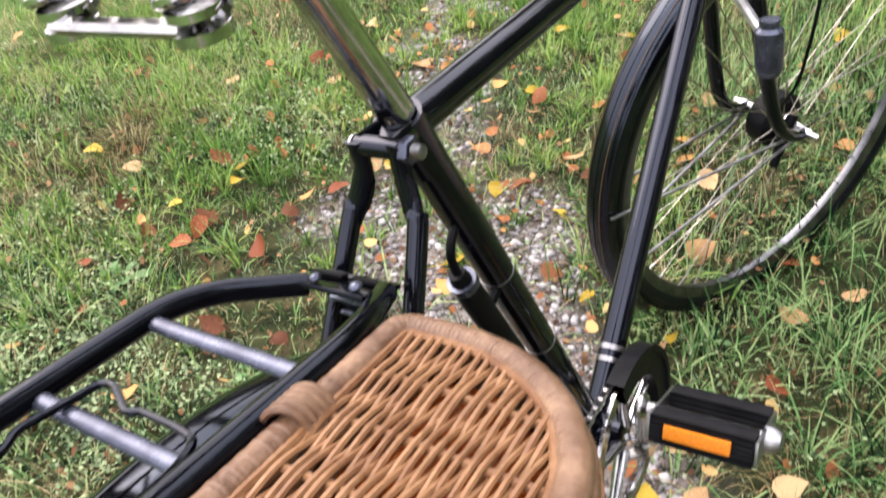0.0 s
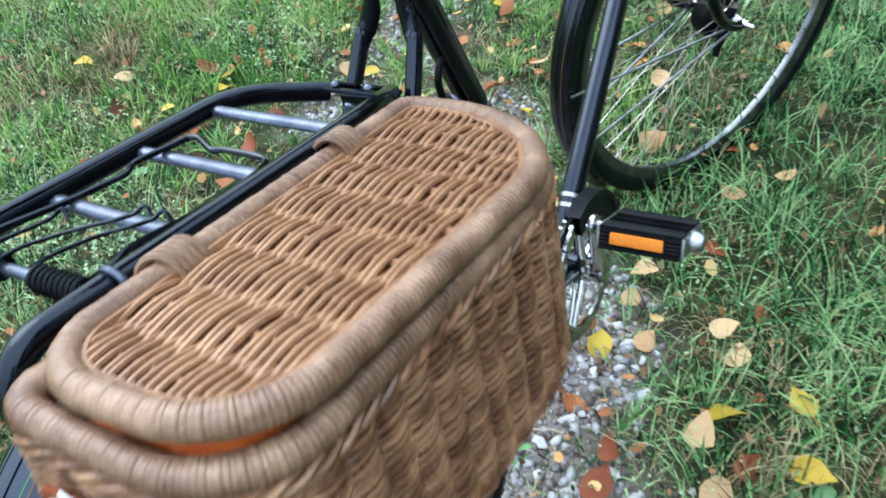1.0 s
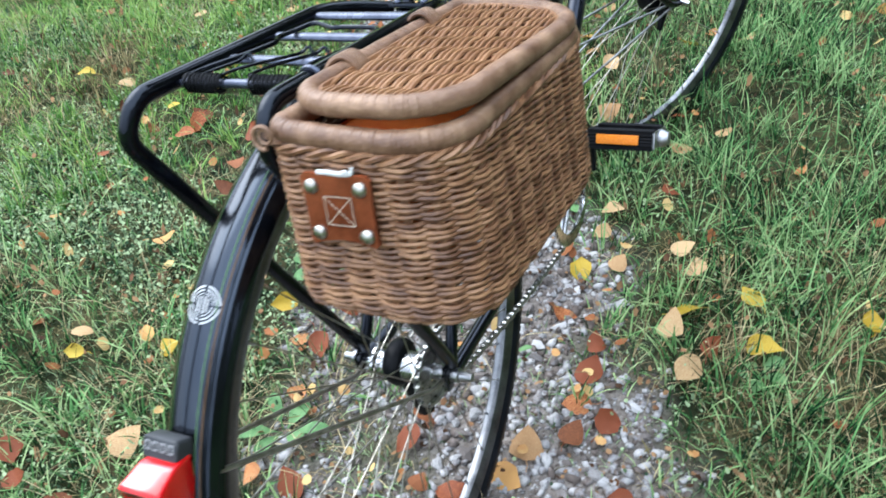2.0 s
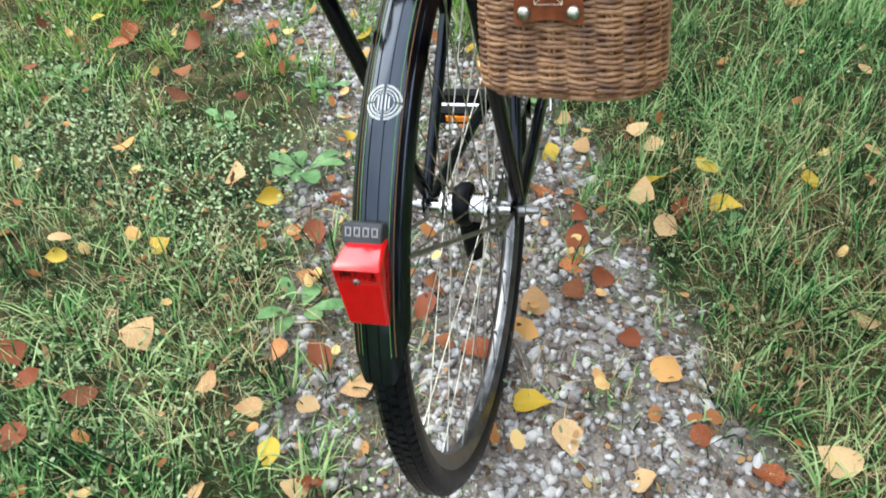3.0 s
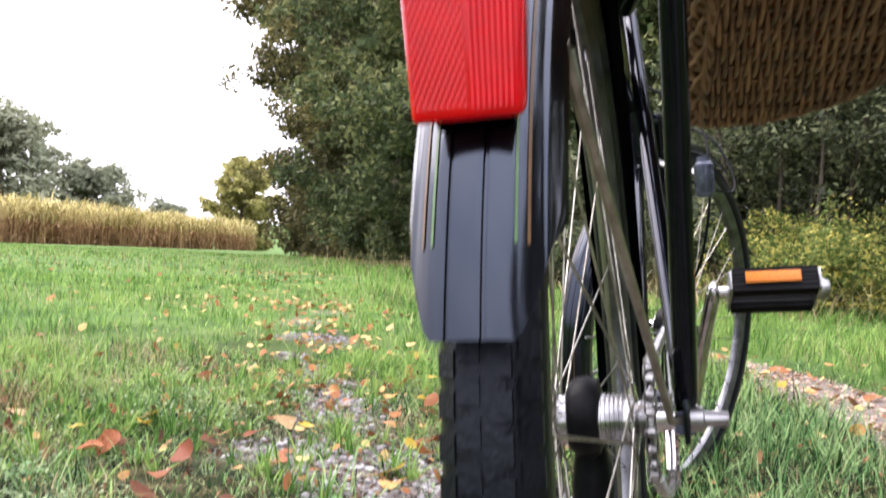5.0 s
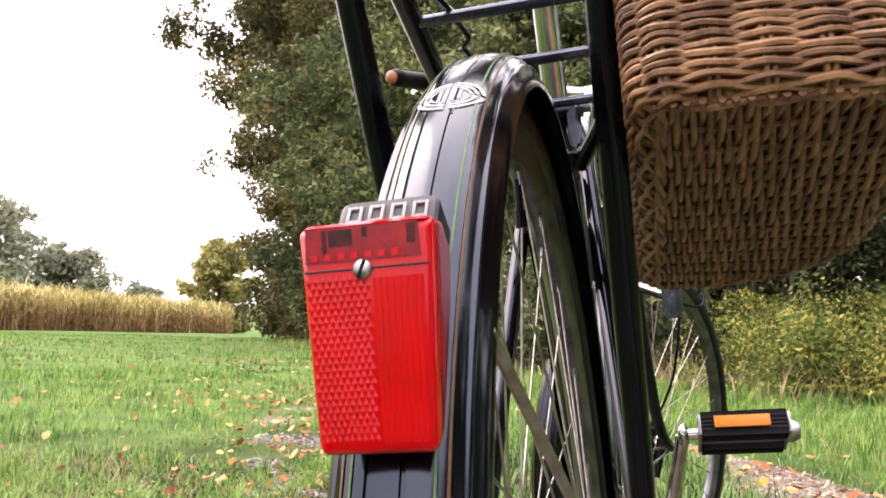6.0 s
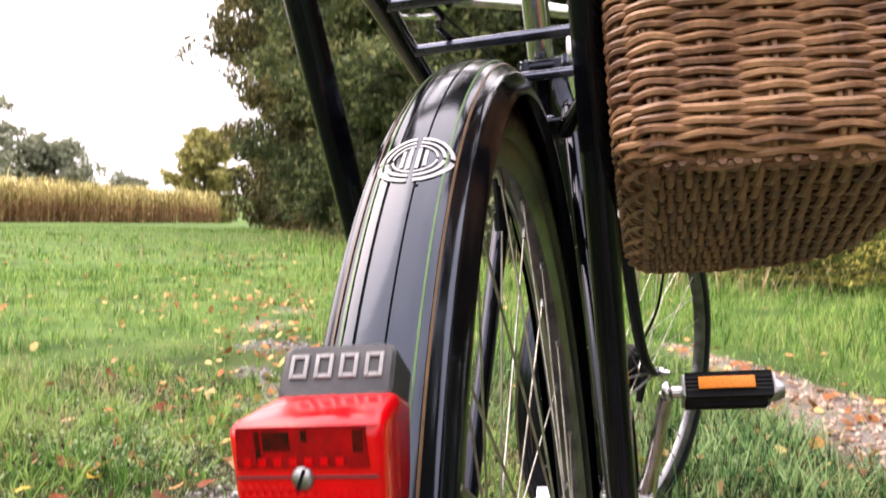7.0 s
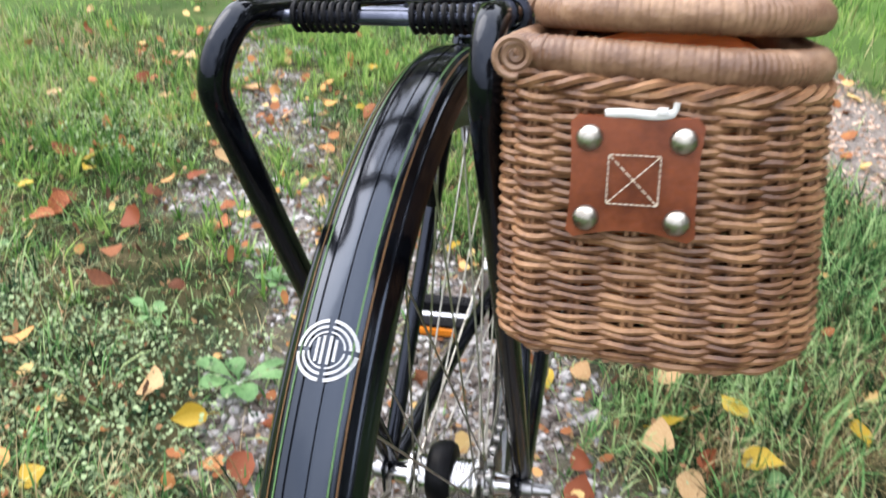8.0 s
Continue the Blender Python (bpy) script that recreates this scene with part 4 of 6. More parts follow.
def fender(name, a0, a1, tongue, parent, radius=0.361, groove=True):
    g = Geo()
    n = 100
    along = lambda i: a0 + tongue * (i / 14) ** 1.7 if i < 14 else a0 + tongue + (a1 - a0 - tongue) * (i - 14) / (n - 14)
    grid = []
    for i in range(n + 1):
        a = along(i)
        k = min(1.0, (a - a0) / tongue)
        lim = 1.0 if k >= 1 else 0.0222 * (0.55 + 0.45 * k ** 0.6)          # the sides stop short, the crown runs on as a rounded tongue
        row = []
        for x in FXS:
            edge = abs(x) > 0.0256 and k >= 1
            x = max(-lim, min(lim, x))
            dig = -0.0010 if groove and (abs(x + 0.0076) < 0.0005 or abs(x - 0.0035) < 0.0007) else 0
            dig += 0.0014 * math.exp(-((abs(x) - 0.0215) / 0.0010) ** 2)        # pressed bead
            row.append(fender_point(x, a, dig - (0.005 if edge else 0), radius))
        grid.append(row)
    m = len(FXS)
    vs = [p for row in grid for p in row]
    inner = []
    for i in range(n + 1):
        a = along(i)
        for x in FXS:
            k = min(1.0, (a - a0) / tongue)
            lim = 1.0 if k >= 1 else 0.0222 * (0.55 + 0.45 * k ** 0.6)
            inner.append(fender_point(0.95 * max(-lim, min(lim, x)), a, -0.0016, radius))
    off = len(vs)
    vs += inner
    fs = [(i * m + k, i * m + k + 1, (i + 1) * m + k + 1, (i + 1) * m + k) for i in range(n) for k in range(m - 1)]
    fs += [(off + i * m + k, off + (i + 1) * m + k, off + (i + 1) * m + k + 1, off + i * m + k + 1) for i in range(n) for k in range(m - 1)]
    for e in (0, m - 1):
        fs += [(i * m + e, (i + 1) * m + e, off + (i + 1) * m + e, off + i * m + e) for i in range(n)]
    for i in (0, n):
        fs += [(i * m + k, i * m + k + 1, off + i * m + k + 1, off + i * m + k) for k in range(m - 1)]
    g.add(vs, fs)
    return part(name, g, M_FENDER, parent, "black enamelled fender with grooves and fine coloured lines")


def strip_on_fender(x0, x1, a0, a1, n, radius=0.361, lift=0.0004):
    g = Geo()
    vs = []
    for i in range(n + 1):
        a = a0 + (a1 - a0) * i / n
        vs += [fender_point(x0, a, lift, radius), fender_point(x1, a, lift, radius), fender_point(x1, a, -0.0006, radius), fender_point(x0, a, -0.0006, radius)]
    fs = []
    for i in range(n):
        for k in range(4):
            fs.append((i * 4 + k, i * 4 + (k + 1) % 4, i * 4 + 4 + (k + 1) % 4, i * 4 + 4 + k))
    return g.add(vs, fs)


rear_fender = fender("rear_fender", 14.4, 196, 4.8, bicycle)
for s in (-1, 1):
    part("pinstripe", strip_on_fender(0.0128 * s - 0.0004, 0.0128 * s + 0.0004, 19, 190, 70), M_GREEN, rear_fender, "thin green line")
    part("pinstripe", strip_on_fender(0.0163 * s - 0.0004, 0.0163 * s + 0.0004, 19, 190, 70), M_GOLD, rear_fender, "thin brown-gold line")
# round printed badge: three rings, four gaps and upright bars
BADGE = 53.7
for r0, r1 in ((0.0136, 0.0154), (0.0108, 0.0122), (0.0084, 0.0093)):
    for q in range(4):
        g, vs, fs = Geo(), [], []
        for i in range(15):
            t = radians(90 * q + 5 + 80 * i / 14)
            for r in (r0, r1):
                vs.append(fender_point(r * math.cos(t) + 0.0005, BADGE + math.degrees(r * math.sin(t) / 0.361), 0.0005))
        fs = [(2 * i, 2 * i + 1, 2 * i + 3, 2 * i + 2) for i in range(14)]
        part("badge_ring", g.add(vs, fs), M_WHITE, rear_fender, "white printed ring")
for x in (-0.0042, -0.0014, 0.0020, 0.0048):
    h = math.sqrt(0.0072 ** 2 - x * x)
    part("badge_bar", strip_on_fender(x - 0.0007, x + 0.0007, BADGE - math.degrees(h / 0.361), BADGE + math.degrees(h / 0.361), 3, lift=0.0005), M_WHITE, rear_fender, "white printed bar")
front_fender = fender("front_fender", -46, 118, 8.0, bicycle)
front_fender.matrix_local = FRONT @ Matrix.Translation((0, 0, -AXLE))
for s in (-1, 1):
    part("pinstripe", strip_on_fender(0.0128 * s - 0.0004, 0.0128 * s + 0.0004, -12, 114, 50), M_GOLD, front_fender, "thin gold line")
    rod("fender_stay", [(0.0200 * s, -0.343 * math.cos(radians(33)), AXLE + 0.343 * math.sin(radians(33))), (0.048 * s, -0.03, AXLE + 0.004), (0.056 * s, -0.004, AXLE)], 0.0026, M_STAY, "brown-grey weathered fender stay", 8)
    rod("fender_stay", [steered((0.026 * s, -0.352 * math.cos(radians(3)), 0.352 * math.sin(radians(3)))), steered((0.05 * s, -0.004, 0.0))], 0.0024, M_STEEL, "grey steel fender stay", 8)
    rod("fender_stay", [steered((0.026 * s, -0.352 * math.cos(radians(-16)), 0.352 * math.sin(radians(-16)))), steered((0.05 * s, -0.004, -0.004))], 0.0024, M_STEEL, "grey steel fender stay", 8)

# tail light on the rear fender
def loft(rows):
    """Skins rings of equal length and closes both ends."""
    g = Geo()
    m = len(rows[0])
    vs = [p for r in rows for p in r]
    fs = [(i * m + k, i * m + (k + 1) % m, (i + 1) * m + (k + 1) % m, (i + 1) * m + k) for i in range(len(rows) - 1) for k in range(m)]
    fs += [tuple(range(m)), tuple(range((len(rows) - 1) * m, len(rows) * m))[::-1]]
    return g.add(vs, fs)


def rect(w, h, c, z, r=0.004, dy=0.0, tilt=0.0):
    """A rounded rectangle w by h at depth z."""
    out = []
    for cx, cy, a0 in ((1, 1, 0), (-1, 1, 90), (-1, -1, 180), (1, -1, 270)):
        for k in range(5):
            a = radians(a0 + 22.5 * k)
            x, y = cx * (w / 2 - r) + r * math.cos(a), cy * (h / 2 - r) + r * math.sin(a)
            out.append((x + c[0], y + c[1] + dy, z + tilt * y))
    return out



def prism(profile, x0, x1, bevel, back=1.0):
    """A side profile of (y, z) carried across from x0 to x1, its edges rounded."""
    bm = bmesh.new()
    front, rear = min(y for y, z in profile), max(y for y, z in profile)
    mid, half = (x0 + x1) / 2, (x1 - x0) / 2
    wide = lambda y: half * (1 + (back - 1) * (y - front) / (rear - front))     # narrower towards its back
    a = [bm.verts.new((mid - wide(y), y, z)) for y, z in profile]
    b = [bm.verts.new((mid + wide(y), y, z)) for y, z in profile]
    n = len(profile)
    bm.faces.new(a)
    bm.faces.new(b[::-1])
    for i in range(n):
        bm.faces.new((a[i], b[i], b[(i + 1) % n], a[(i + 1) % n]))
    bmesh.ops.bevel(bm, geom=bm.edges[:], offset=bevel, segments=3, affect="EDGES", profile=0.5)
    bm.verts.index_update()
    g = Geo().add([tuple(v.co) for v in bm.verts], [[v.index for v in f.verts] for f in bm.faces])
    bm.free()
    return g


XC = -0.0040                                  # the light sits a little left of the fender's middle
tail_light = part("tail_light", strip_on_fender(XC - 0.009, XC + 0.016, 25.5, 35.0, 12, lift=0.0045), M_PLASTIC, bicycle, "red tail light on a black plastic base")
LFACE = lambda z: -0.3385 - 0.03 * (z - 0.535)
taper = lambda z: 1.02 - 1.9 * (0.5652 - z)       # narrower towards the bottom
glass = prism([(LFACE(0.4985), 0.4985), (LFACE(0.5640), 0.5640), (-0.3365, 0.5652), (-0.3150, 0.5668), (-0.2940, 0.5600), (-0.3030, 0.541), (-0.3275, 0.5030)], XC - 0.0204, XC + 0.0204, 0.0030, 0.72)
glass.v = [(XC + (x - XC) * taper(z), y, z) for x, y, z in glass.v]
part("lens", glass, M_REDLENS, tail_light, "glossy red lens")


def on_face(x, z, out=0.0):
    return (XC + x * taper(z), LFACE(z) - out, z)


SEAM = 0.5515
def face_panel(x0, x1, z0, z1, out, slope=0.0):
    """A thin raised panel on the light's face; slope tapers it towards the top."""
    ring = [on_face(x0, z0), on_face(x1, z0), on_face(x1 - slope, z1), on_face(x0 + slope, z1)]
    return Geo().add([(x, y - out, z) for x, y, z in ring] + [(x, y + 0.001, z) for x, y, z in ring], [(0, 1, 2, 3), (4, 5, 6, 7), (0, 1, 5, 4), (1, 2, 6, 5), (2, 3, 7, 6), (3, 0, 4, 7)])


part("lamp_window", face_panel(-0.0180, 0.0165, SEAM + 0.0022, SEAM + 0.0122, 0.0003, 0.0008), M_REDWINDOW, tail_light, "clear red lamp window")
for x0, x1, z0, z1 in ((-0.0105, -0.0035, 0.0066, 0.0114), (-0.0125, -0.0112, 0.0040, 0.0116), (0.0125, 0.0150, 0.0060, 0.0116), (-0.0005, 0.0010, 0.0088, 0.0116)):
    part("bulb_holder", face_panel(x0, x1, SEAM + z0, SEAM + z1, 0.0005), M_REDDARK, tail_light, "dark lamp holder seen through the red window")
for k in range(7):
    part("moulded_mark", face_panel(-0.0160 + 0.0040 * k, -0.0140 + 0.0040 * k, SEAM + 0.0028, SEAM + 0.0048, 0.0006), M_REDLENS, tail_light)
facets = Geo()
for i in range(9):
    for j in range(24):
        x, z = -0.0176 + 0.0021 * i + 0.00105 * (j % 2), SEAM - 0.003 - 0.00195 * j
        a, b = 0.00102, 0.00185
        facets.add([on_face(x - a, z), on_face(x, z - b), on_face(x + a, z), on_face(x, z + b), on_face(x, z, 0.00028)], [(0, 1, 4), (1, 2, 4), (2, 3, 4), (3, 0, 4)])
for i in range(8):
    x = 0.0028 + 0.0019 * i
    top, bot = SEAM - 0.003, SEAM - 0.049
    facets.add([on_face(x - 0.0009, top), on_face(x, top, 0.00034), on_face(x + 0.0009, top), on_face(x - 0.0009, bot), on_face(x, bot, 0.00034), on_face(x + 0.0009, bot)], [(0, 1, 4, 3), (1, 2, 5, 4), (0, 2, 1), (3, 4, 5)])
tagged(part("reflector_field", facets, M_REDLENS, tail_light, "ribbed red reflector field", smooth=False), kind="stuff")
part("lens_seam", Geo().tube([on_face(-0.0185, SEAM), on_face(0.0185, SEAM)], 0.0004, 6), M_REDDARK, tail_light)
part("screw", Geo().ball(on_face(-0.001, SEAM - 0.0003), 0.0030, (1, 0.5, 1), 18, 10), M_STEEL, tail_light, "slotted steel screw")
part("screw_slot", Geo().box(on_face(-0.001, SEAM - 0.0003, 0.0014), (0.0008, 0.0006, 0.0056), 0, Euler((0, 0.4, 0)).to_matrix()), M_PLASTIC, tail_light)
PA = 36.0
n_out, t_up = Vector((0, -math.cos(radians(PA)), math.sin(radians(PA)))), Vector((0, math.sin(radians(PA)), math.cos(radians(PA))))
LC = Vector((XC - 0.002, 0, AXLE)) + n_out * 0.3685 - t_up * 0.002
PLATE = Matrix(((1, t_up.x, n_out.x, LC.x), (0, t_up.y, n_out.y, LC.y), (0, t_up.z, n_out.z, LC.z), (0, 0, 0, 1)))
plate = part("name_plate", loft([rect(0.034, 0.017, (-0.0015, 0.006), -0.006, 0.003), rect(0.034, 0.017, (-0.0015, 0.006), 0.0095, 0.003), rect(0.032, 0.0155, (-0.0015, 0.006), 0.0105, 0.003)]), M_GREYPLASTIC, tail_light, "grey plastic plate")
plate.matrix_local = PLATE
for k in range(4):                            # raised plain blocks in the place of the maker's name
    block = Geo()
    for dx, dy, w, h in ((-0.0021, 0, 0.0012, 0.0074), (0.0021, 0, 0.0012, 0.0074), (0, -0.0031, 0.0030, 0.0012), (0, 0.0031, 0.0030, 0.0012)):
        block.box((-0.0127 + 0.0075 * k + dx, 0.0074 + dy, 0.0109), (w, h, 0.0010), 0.0002)
    part("plate_block", block, M_SILVER, plate, "raised silver block")

# luggage rack
RZ = lambda y: 0.7455 - 0.195 * y if y < 0.17 else 0.7455 - 0.195 * 0.17 - 0.55 * (y - 0.17)
rack = part("luggage_rack", Geo().tube(rounded([(-0.058, 0.006, AXLE + 0.012), (-0.0705, -0.158, 0.745), (-0.0605, -0.140, 0.772), (-0.074, 0.150, 0.7135), (-0.030, 0.205, 0.687)], 0.045, 10), 0.0080, 14), M_RACK, bicycle, "black tubular steel luggage rack")
part("rail", Geo().tube(rounded([(0.058, 0.006, AXLE + 0.012), (0.0635, -0.158, 0.745), (0.0635, -0.140, 0.772), (0.053, 0.160, 0.7105), (0.024, 0.215, 0.684)], 0.045, 10), 0.0080, 14), M_RACK, rack)
for y, xl in ((0.120, -0.071), (0.045, -0.069), (-0.027, -0.067)):
    part("crossbar", Geo().tube([(xl, y, RZ(y) - 0.004), (0.058, y - 0.004, RZ(y) - 0.004)], 0.0056, 10, flat=0.7), M_CROSS, rack, "dull grey crossbar")
part("bracket", Geo().box((-0.004, 0.215, 0.684), (0.052, 0.040, 0.004), 0.001, Euler((radians(-28), 0, 0)).to_matrix()).box((-0.012, 0.2235, 0.6615), (0.046, 0.004, 0.046), 0.0015), M_RACK, rack, "black mounting bracket")
for x in (-0.02, 0.012):
    part("bracket_bolt", Geo().ball((x, 0.205, 0.695), 0.0045, (1, 1, 0.6), 10, 6), M_CROSS, rack, "dark steel bolt")
    part("bracket_slot", Geo().box((x - 0.002, 0.219, 0.6868), (0.026, 0.007, 0.0025), 0.0008, Euler((radians(-28), 0, 0)).to_matrix()), M_PLASTIC, rack)
SY, SZ = -0.0930, 0.7600
part("spring_rod", Geo().tube([(-0.062, SY, SZ), (0.060, SY, SZ)], 0.0040, 10), M_CROSS, rack, "blue-grey steel spring rod")
for x0, x1 in ((-0.050, -0.014), (0.014, 0.050)):
    c = [(x0 + (x1 - x0) * i / 128, SY + 0.0068 * math.cos(2 * math.pi * 8.5 * i / 128), SZ + 0.0068 * math.sin(2 * math.pi * 8.5 * i / 128)) for i in range(129)]
    part("coil_spring", Geo().tube(c, 0.0015, 6), M_PLASTIC, rack, "black coil spring")
bow = [(-0.052, -0.090, 0.001), (-0.050, -0.067, 0.001), (-0.044, -0.046, 0.001), (-0.039, -0.027, 0.001), (-0.034, 0.010, 0.001), (-0.042, 0.022, 0.002), (-0.038, 0.046, 0.002), (-0.034, 0.064, 0.003), (-0.027, 0.066, 0.003), (-0.004, 0.054, 0.001), (0.002, 0.058, 0.001), (0.029, 0.057, 0.001), (0.044, 0.054, 0.001), (0.050, 0.040, 0.001), (0.053, 0.003, 0.001), (0.050, -0.024, 0.001), (0.046, -0.046, 0.001), (0.0445, -0.0615, 0.001), (0.051, -0.073, 0.001), (0.052, -0.090, 0.001)]
part("spring_clamp", Geo().tube(rounded([(x, y, RZ(y) + z) for x, y, z in bow], 0.006), 0.0023, 8), M_RACK, rack, "black wire spring clamp")
for path in (((-0.034, -0.092), (-0.033, -0.080), (-0.0275, -0.060), (-0.0265, -0.050)), ((-0.014, -0.092), (-0.0135, -0.078), (-0.001, -0.057), (0.0135, -0.040), (0.020, -0.030)), ((0.0115, -0.092), (0.0115, -0.078), (0.0195, -0.055), (0.030, -0.041), (0.036, -0.031))):
    inner = [(x, y, RZ(y) + 0.003) for x, y in path]
    hook = inner[-1]
    inner += [(hook[0] + 0.004, hook[1] + 0.006, hook[2] + 0.004), (hook[0] + 0.009, hook[1] + 0.003, hook[2] - 0.003)]
    part("clamp_wire", Geo().tube(rounded(inner, 0.006), 0.0014, 8), M_RACK, rack)
part("tie_band", Geo().tube([(0.0635 + 0.0092 * math.cos(t), -0.084 + 0.0012 * math.sin(t), 0.7605 + 0.0092 * math.sin(t)) for t in np.linspace(0, 2 * math.pi, 20, endpoint=False)], 0.0024, 6, closed=True), M_CROSS, rack, "blue-grey band round the rail")

for k in range(3):
    part("bracket_rib", Geo().tube([(-0.030, 0.2205, 0.676 - 0.012 * k), (0.006, 0.2205, 0.676 - 0.012 * k)], 0.0024, 8), M_CROSS, rack, "lighter blue-grey edge of a slot in the bracket")

# cranks, pedals, chain
CR = Vector((0, 0.408 - BB[1], 0.408 - BB[2])).normalized()


def crank(s):
    tip = Vector(BB) + CR * (0.157 * s)
    x0, x1 = BB[0] + 0.060 * s, BB[0] + 0.091 * s
    return part("crank", Geo().tube([(x0, BB[1], BB[2]), (x0 * 0.6 + x1 * 0.4, BB[1] + CR.y * 0.06 * s, BB[2] + CR.z * 0.06 * s), (x1, tip.y, tip.z)], [0.0125, 0.0095, 0.0085], 12, flat=0.62).ball((x1, tip.y, tip.z), 0.0125, (0.55, 1, 1), 14, 8).lathe([(x0 - 0.008, 0), (x0 - 0.008, 0.015), (x0 + 0.008, 0.015), (x0 + 0.008, 0)], 18, (0, BB[1], BB[2])), M_CHROME, bicycle, "chrome crank arm"), tip


def pedal(s, tip, turn):
    """Rubber block pedal with end caps and a reflector facing front and back."""
    rot = Euler((radians(turn), 0, 0)).to_matrix().to_4x4()
    body = Geo().tube([(0.004 * s, 0, 0), (0.108 * s, 0, 0)], 0.0065, 12)
    ped = part("pedal", body, M_CHROME, bicycle, "pedal with a chrome spindle and black rubber blocks")
    ped.matrix_local = Matrix.Translation((BB[0] + 0.091 * s, tip.y, tip.z)) @ rot
    for y in (-1, 1):
        ring = []                             # ribbed cross-section
        for k in range(40):
            t = 2 * math.pi * k / 40
            c, d = math.cos(t), math.sin(t)
            m = 1 / max(abs(c), abs(d))
            rib = 0.0 if k % 2 else 0.0009
            ring.append((0.026 * y + (0.0105 - rib) * max(-1, min(1, c * m)), (0.013 - rib) * max(-1, min(1, d * m))))
        blk = loft([[(x * s, p, q) for p, q in ring] for x in (0.019, 0.105)])
        b = part("rubber_block", blk, M_PLASTIC, ped, "black ribbed rubber block")
        part("reflector", Geo().box((0.060 * s, 0.0385 * y, 0.001), (0.056, 0.0035, 0.0125), 0.0008).box((0.060 * s, 0.0388 * y, 0.001), (0.0006, 0.004, 0.0125), 0), M_ORANGE, ped, "orange reflector")
    part("end_cap", Geo().lathe([(0.106 * s, 0), (0.106 * s, 0.012), (0.112 * s, 0.0125), (0.120 * s, 0.009), (0.122 * s, 0)], 18), M_STEEL, ped, "steel end cap")
    for x in (0.017, 0.107):
        part("end_plate", Geo().box((x * s, 0, 0), (0.003, 0.070, 0.022), 0.0008), M_STEEL, ped)
    return ped


c1, tip1 = crank(1)
c2, tip2 = crank(-1)
pedal(1, tip1, -24)
pedal(-1, tip2, 6)
ring = Geo().lathe([(0.040, 0.078), (0.040, 0.094), (0.044, 0.094), (0.044, 0.078)], 60, BB, closed_profile=True)
for i in range(46):
    ring.lathe([(0.041, 0.093), (0.041, 0.0975), (0.043, 0.0975), (0.043, 0.093)], 1, BB, 360 / 46 * i, 360 / 46 * i + 3.6, closed_profile=True)
for i in range(5):
    a = radians(72 * i + 20)
    ring.tube([(0.043, BB[1] - 0.016 * math.cos(a), BB[2] + 0.016 * math.sin(a)), (0.042, BB[1] - 0.082 * math.cos(a), BB[2] + 0.082 * math.sin(a))], [0.009, 0.0055], 8, flat=0.4)
part("chainring", ring, M_CHROME, bicycle, "chrome chainring with five arms")
part("chain_guard", Geo().lathe([(0.033, 0.070), (0.033, 0.104), (0.052, 0.104), (0.052, 0.097), (0.049, 0.096), (0.049, 0.070)], 40, BB, 78, 200, closed_profile=True), M_PLASTIC, bicycle, "black chain guard segment")
# chain links along the two runs and round the rings
run = []
cR, sR = 0.095, 0.0385
for a in np.linspace(-92, 92, 26)[::-1]:
    run.append((0.042, BB[1] + cR * math.cos(radians(a)), BB[2] + cR * math.sin(radians(a))))
for k in range(1, 36):
    run.append((0.042 - 0.006 * k / 36, BB[1] + (0.0 - BB[1]) * k / 36, (BB[2] - cR) + (AXLE - sR - BB[2] + cR) * k / 36 - 0.012 * math.sin(math.pi * k / 36)))
for a in np.linspace(-90, -268, 11):
    run.append((0.0355, sR * math.cos(radians(a)), AXLE + sR * math.sin(radians(a))))
for k in range(1, 36):
    run.append((0.036 + 0.006 * k / 36, BB[1] * k / 36, (AXLE + sR) + (BB[2] + cR - AXLE - sR) * k / 36))
run = np.array(run)
chain = Geo()
for i in range(len(run)):
    a, b = run[i], run[(i + 1) % len(run)]
    w = 0.0036 if i % 2 else 0.0024
    chain.tube([a - (0.0024, 0, 0), a + (0.0024, 0, 0)], 0.0034, 8)          # roller
    for s in (-1, 1):                         # waisted side plates
        chain.tube([a + (w * s, 0, 0), a * 0.75 + b * 0.25 + (w * s, 0, 0), (a + b) / 2 + (w * s, 0, 0), a * 0.25 + b * 0.75 + (w * s, 0, 0), b + (w * s, 0, 0)], [0.0030, 0.0036, 0.0024, 0.0036, 0.0030], 8, flat=0.28, up=(1.0, 0.0, 0.0))
part("chain", chain, M_CHAIN, bicycle, "oiled steel chain")

# frame pump behind the seat tube
sd = (np.array(CL) - np.array(BB)) / np.linalg.norm(np.array(CL) - np.array(BB))
p1, p0 = np.array((0.004, 0.318, 0.605)), np.array((0.004, 0.318, 0.605)) - sd * 0.27
pump = rod("pump", [p0, p1], 0.0115, M_PLASTIC, "black frame pump with silver collar")
part("collar", Geo().tube([p1 - sd * 0.004, p1 + sd * 0.004], 0.0121, 16), M_CROSS, pump, "dull grey collar")
part("pump_head", Geo().tube([p1 + sd * 0.003, p1 + sd * 0.014], [0.009, 0.007], 12), M_PLASTIC, pump)
rod("cable_loop", spline([p1 + sd * 0.012, p1 + (0, -0.006, 0.032), p1 + (0.0, 0.008, 0.048), (0.002, 0.352, 0.648)], 6), 0.0036, M_PLASTIC, "short black cable loop", 8)
for k in (0.05, 0.2):
    q = p1 - sd * k
    part("pump_clip", Geo().tube([q, q + (0, 0.03, 0.012)], 0.005, 8), M_PLASTIC, pump)

